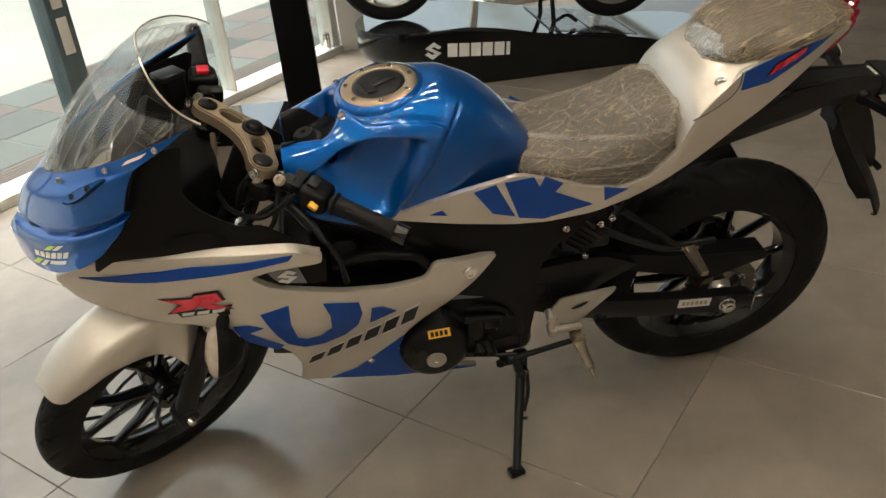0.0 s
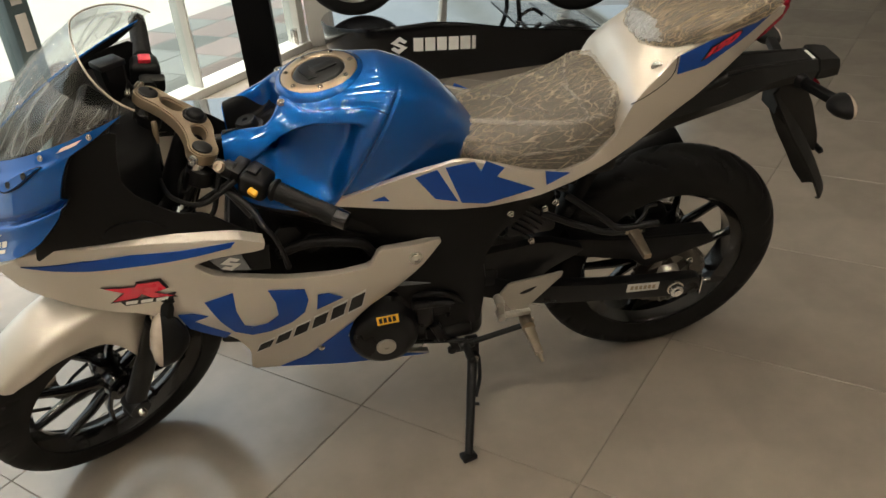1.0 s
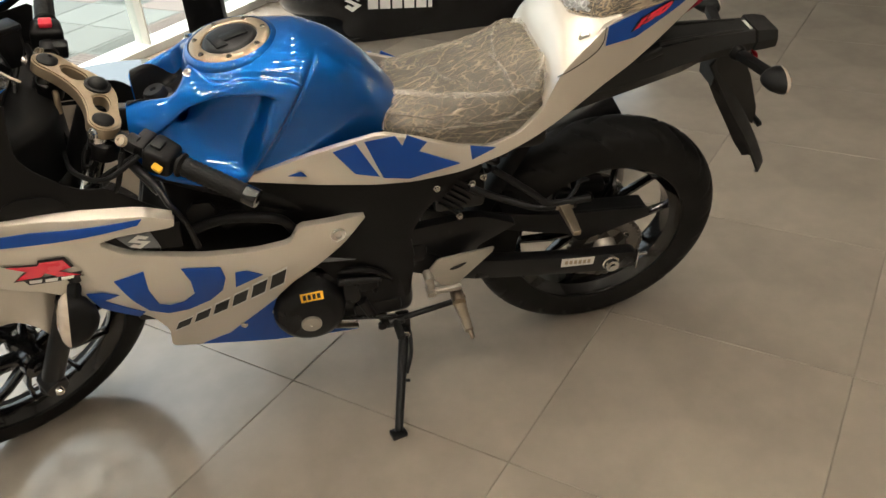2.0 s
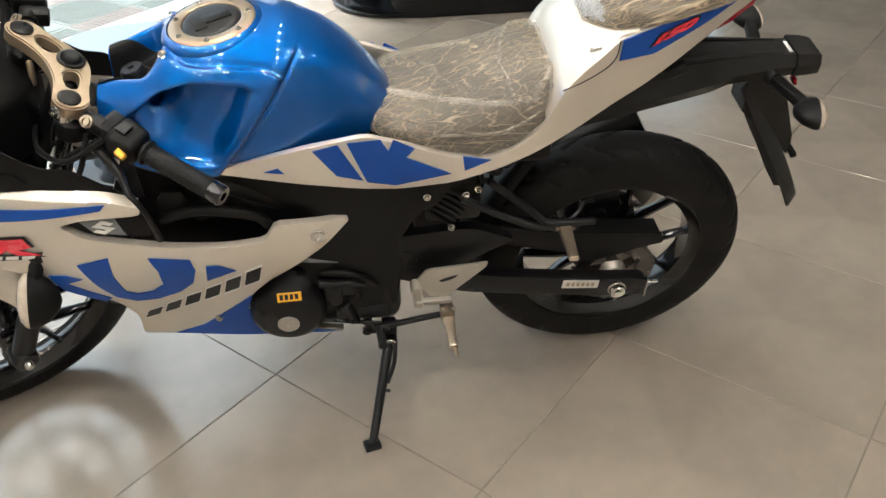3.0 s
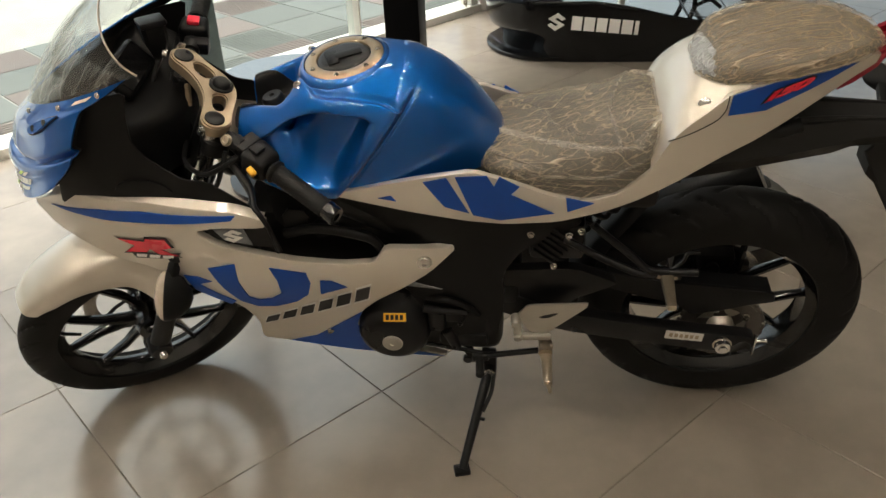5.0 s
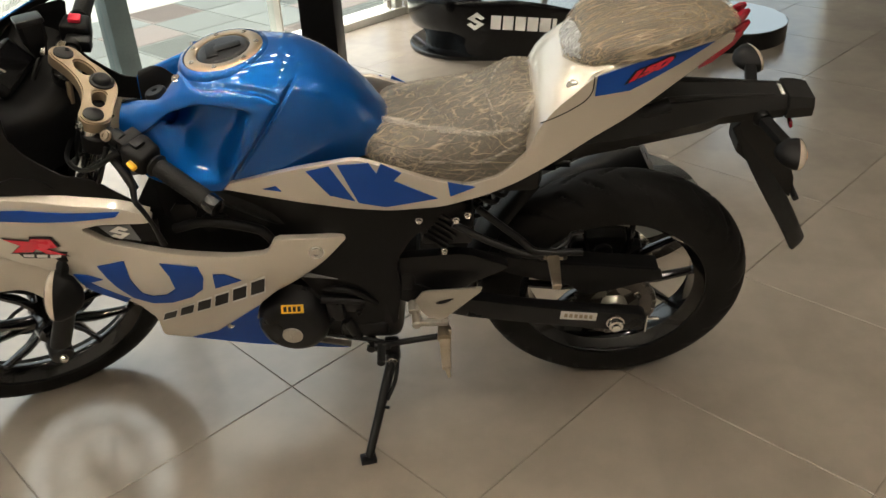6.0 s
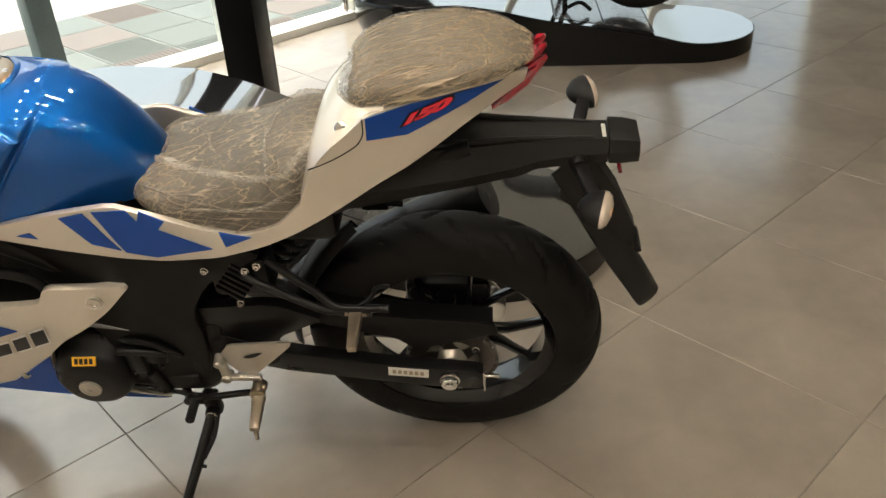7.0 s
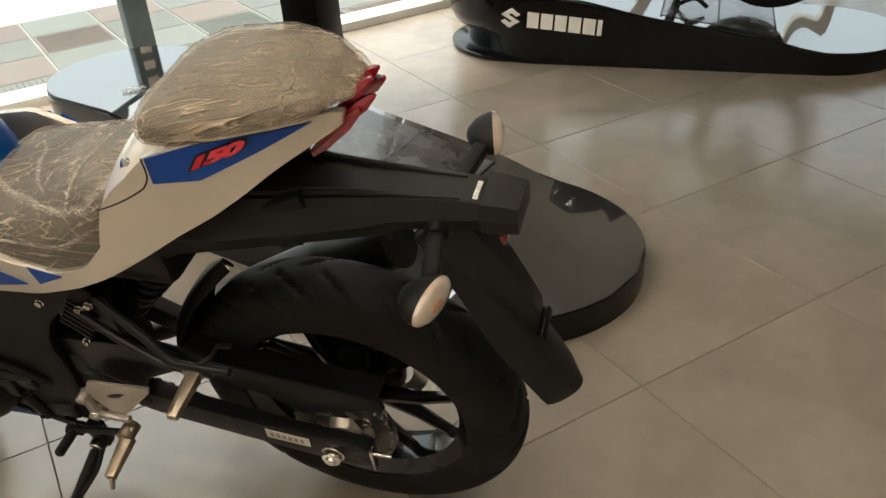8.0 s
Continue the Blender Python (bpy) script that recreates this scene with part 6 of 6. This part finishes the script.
def far_wheel(name, c, r):
    w = part(name, lathe([(0, -0.05), (0.03, -0.05), (0.035, 0), (0.03, 0.05), (0, 0.05)], c, n=24), M_SATIN, far_bike)
    part("tyre", moved(tyre(r, r - 0.075, 0.045, 20), Matrix.Translation(c)), M_RUBBER, w, "", 60)
    part("rim", lathe([(r - 0.078, -0.03), (r - 0.07, -0.028), (r - 0.085, 0), (r - 0.07, 0.028), (r - 0.078, 0.03), (r - 0.092, 0), (r - 0.078, -0.03)], c, n=64), M_ALLOY, w)
    for k in range(6):
        part("spoke", moved(spoke(k * math.pi / 3, k * math.pi / 3 + 0.1, 0.03, r - 0.085, 0.010, 0.008, 0.018, 0.012), Matrix.Translation(c)), M_ALLOY, w)
    return w


far_wheel("front_wheel", (0, 0, 0.286), 0.286)
far_wheel("rear_wheel", (1.28, 0, 0.235), 0.290)
part("fork", join(rod((0.0, -0.085, 0.286), (0.22, -0.085, 0.80), 0.020), rod((0.0, 0.085, 0.286), (0.22, 0.085, 0.80), 0.020)), M_CHROME, far_bike)
part("engine", join(box(0.48, 0.82, -0.14, 0.14, 0.24, 0.46, 0.04, 3), box(0.50, 0.66, -0.08, 0.08, 0.44, 0.62, 0.02)), M_SATIN, far_bike)
part("tank", loft([[Vector((x, w * math.cos(a), 0.78 + h * math.sin(a))) for a in [2 * math.pi * k / 24 for k in range(24)]] for x, w, h in ((0.24, 0.06, 0.05), (0.32, 0.12, 0.11), (0.45, 0.15, 0.13), (0.60, 0.13, 0.10), (0.68, 0.08, 0.05))]), M_GLOSS, far_bike)
part("seat", loft([[Vector((x, w * math.cos(a), 0.80 + h * math.sin(a))) for a in [2 * math.pi * k / 20 for k in range(20)]] for x, w, h in ((0.64, 0.06, 0.02), (0.75, 0.11, 0.04), (1.0, 0.13, 0.045), (1.3, 0.12, 0.04), (1.42, 0.06, 0.02))]), M_SEAT, far_bike)
part("frame_tube", join(tube([(0.22, 0, 0.75), (0.42, 0, 0.32), (0.80, 0, 0.28), (0.95, 0, 0.62)], 0.018, 10), rod((0.80, -0.10, 0.32), (1.28, -0.10, 0.235), 0.020), rod((0.80, 0.10, 0.32), (1.28, 0.10, 0.235), 0.020)), M_SATIN, far_bike)
part("silencer", tube([(0.55, -0.10, 0.24), (0.90, -0.15, 0.23), (1.42, -0.17, 0.33)], (0.022, 0.035, 0.046), 16), M_CHROME, far_bike)
part("centre_stand", join(tube([(0.86, -0.10, 0.24), (0.89, -0.13, 0.08), (0.90, -0.145, -0.055)], 0.013, 10), tube([(0.86, 0.10, 0.24), (0.89, 0.13, 0.08), (0.90, 0.145, -0.055)], 0.013, 10),
                          rod((0.88, -0.12, 0.10), (0.88, 0.12, 0.10), 0.011), tube([(0.90, -0.145, -0.035), (0.97, -0.15, 0.0), (1.03, -0.15, -0.035)], 0.010, 8)), M_SATIN, far_bike)
side = Matrix(((1, 0, 0, 0), (0, 0, -1, 0), (0, 1, 0, 0), (0, 0, 0, 1)))
mark = thing("podium_sign", "pale raised mark and bars on the side of the black podium", "sign", Matrix.Translation((1.175, 2.5635, 0.195)) @ pose(0, 0, 0, 0, 5, 0))
emblem(mark, side @ Matrix.Translation((-0.195, 0, 0.0)), 0.095, M_WHITE)
word_bars(mark, side @ Matrix.Translation((0.05, 0, 0.0)), (0.052, 0.054, 0.052, 0.054, 0.054, 0.020), 0.070, 0.010, M_WHITE)

# a scrap of packing film left on the near podium
scrap = thing("film_scrap", "small crumpled scrap of clear film on the black podium", "film scrap", pose(0.105, 1.032, 0.4025, 0, 0, 35))


def crumple(u, v):
    x, y = 0.075 * (u - 0.5), 0.030 * (v - 0.5) * (1 + 0.6 * math.sin(5 * u))
    return Vector((x, y, 0.002 + 0.012 * abs(noise.noise(Vector((u * 4, v * 3, 2.0)))) + 0.006 * abs(noise.noise(Vector((u * 11, v * 9, 5.0))))))


part("film", sheet(crumple, 24, 14), M_CLEARFILM, scrap)

# ceiling lamps
lamp = thing("ceiling_lamp", "slim oblong warm white ceiling lamp panel", "ceiling lamp", pose(-1.9, -3.4, TOP), "ceiling lamps")
part("housing", loft([[Vector((sx * (0.05 + h), sy * h, z)) for sx, sy in ((-1, -1), (1, -1), (1, 1), (-1, 1))] for h, z in ((0.062, 0.0), (0.062, -0.02), (0.054, -0.024), (0.050, -0.012))], caps=False), M_SILL, lamp)
part("diffuser", box(-0.099, 0.099, -0.049, 0.049, -0.016, -0.010, 0.001), M_LAMP, lamp)
for i in range(7):
    for j in range(7):
        x, y = -1.9 + 1.0 * i, -3.4 + 0.8 * j
        if (i, j) != (0, 0) and x < 3.6 and not (x > 2.6 and y > -0.9) and not (x > 1.6 and y > -0.3) and (x + 1.04) * 0.771 - (y - 1.76) * 0.637 > 0.35:
            copy_thing(lamp, pose(x, y, TOP))


# ---- floor tiles and pavers ----
TILE, JOINT, ORIGIN, TURN_DEG = 0.606, 0.0022, (0.506, -0.052), 47.6
tile_axes = [Vector((math.cos(radians(TURN_DEG + d)), math.sin(radians(TURN_DEG + d)), 0)) for d in (-90, 0)]


def tile_mesh(size, thick=0.006, edge=0.0012):
    h = size / 2
    rings = [[Vector((sx * (h - e), sy * (h - e), z)) for sx, sy in ((-1, -1), (1, -1), (1, 1), (-1, 1))] for e, z in ((0, -thick), (0, -edge), (edge, 0))]
    return loft(rings)


whole = bpy.data.meshes.new("tile")
bm0 = tile_mesh(TILE - JOINT)
bm0.to_mesh(whole)
bm0.free()
whole.materials.append(M_TILE)
spin = Matrix.Rotation(radians(TURN_DEG - 90), 4, "Z")
limits = [(Vector((X0, 0, 0)), Vector((-1, 0, 0))), (Vector((X1, 0, 0)), Vector((1, 0, 0))), (Vector((0, Y0, 0)), Vector((0, -1, 0))),
          (Vector((0, Y1, 0)), Vector((0, 1, 0))), (on_glass(0, -0.04, 0), GLASS_OUT)]
for i in range(-14, 15):
    for j in range(-14, 15):
        c = Vector((*ORIGIN, 0)) + tile_axes[0] * TILE * (i + 0.5) + tile_axes[1] * TILE * (j + 0.5)
        far = [(c - p).dot(n) for p, n in limits]
        if max(far) > 0.44:
            continue
        m = Matrix.Translation(c) @ spin
        if max(far) < -0.44:
            ob = new("tile", whole)
        else:
            bm = moved(tile_mesh(TILE - JOINT), m)
            for (p, n), d in zip(limits, far):
                if d > -0.44:
                    bmesh.ops.bisect_plane(bm, geom=bm.verts[:] + bm.edges[:] + bm.faces[:], plane_co=p, plane_no=n, clear_outer=True, dist=1e-5)
            if len(bm.faces) < 3:
                bm.free()
                continue
            moved(bm, m.inverted())
            me = bpy.data.meshes.new("tile")
            bm.to_mesh(me)
            bm.free()
            me.materials.append(M_TILE)
            ob = new("tile", me)
        ob.matrix_world = m
        ob.parent = floor_ob

PAVER = 0.405


def paver_mesh(name, material, ribs):
    h = PAVER / 2 - 0.004
    bm = loft([[Vector((sx * (h - e), sy * (h - e), z)) for sx, sy in ((-1, -1), (1, -1), (1, 1), (-1, 1))] for e, z in ((0, -0.03), (0, -0.004), (0.004, 0))])
    if ribs:
        many = [bm] + [box(-h + 0.02, h - 0.02, -h + 0.022 + k * 0.030, -h + 0.038 + k * 0.030, -0.002, 0.004, 0.002, 1) for k in range(12)]
        bm = join(*many)
    me = bpy.data.meshes.new(name)
    bm.to_mesh(me)
    bm.free()
    me.materials.append(material)
    return me


kinds = {(a, r): paver_mesh("paver", M_PAVE_A if a else M_PAVE_B, r) for a in (0, 1) for r in (0, 1)}
rng = random.Random(4)
for row in range(4):
    for k in range(-9, 16):
        ob = new("paver", kinds[((k + row) % 2 if rng.random() < 0.8 else 0, 1 if row == 0 or (k * 3 + row) % 5 == 0 else 0)])
        ob.matrix_world = GLASS_M @ pose(k * PAVER, 0.10 + PAVER * (row + 0.5) + 0.005, -0.036, 0, 0, 90 if (k + 2 * row) % 3 == 0 else 0)
        ob.parent = bed
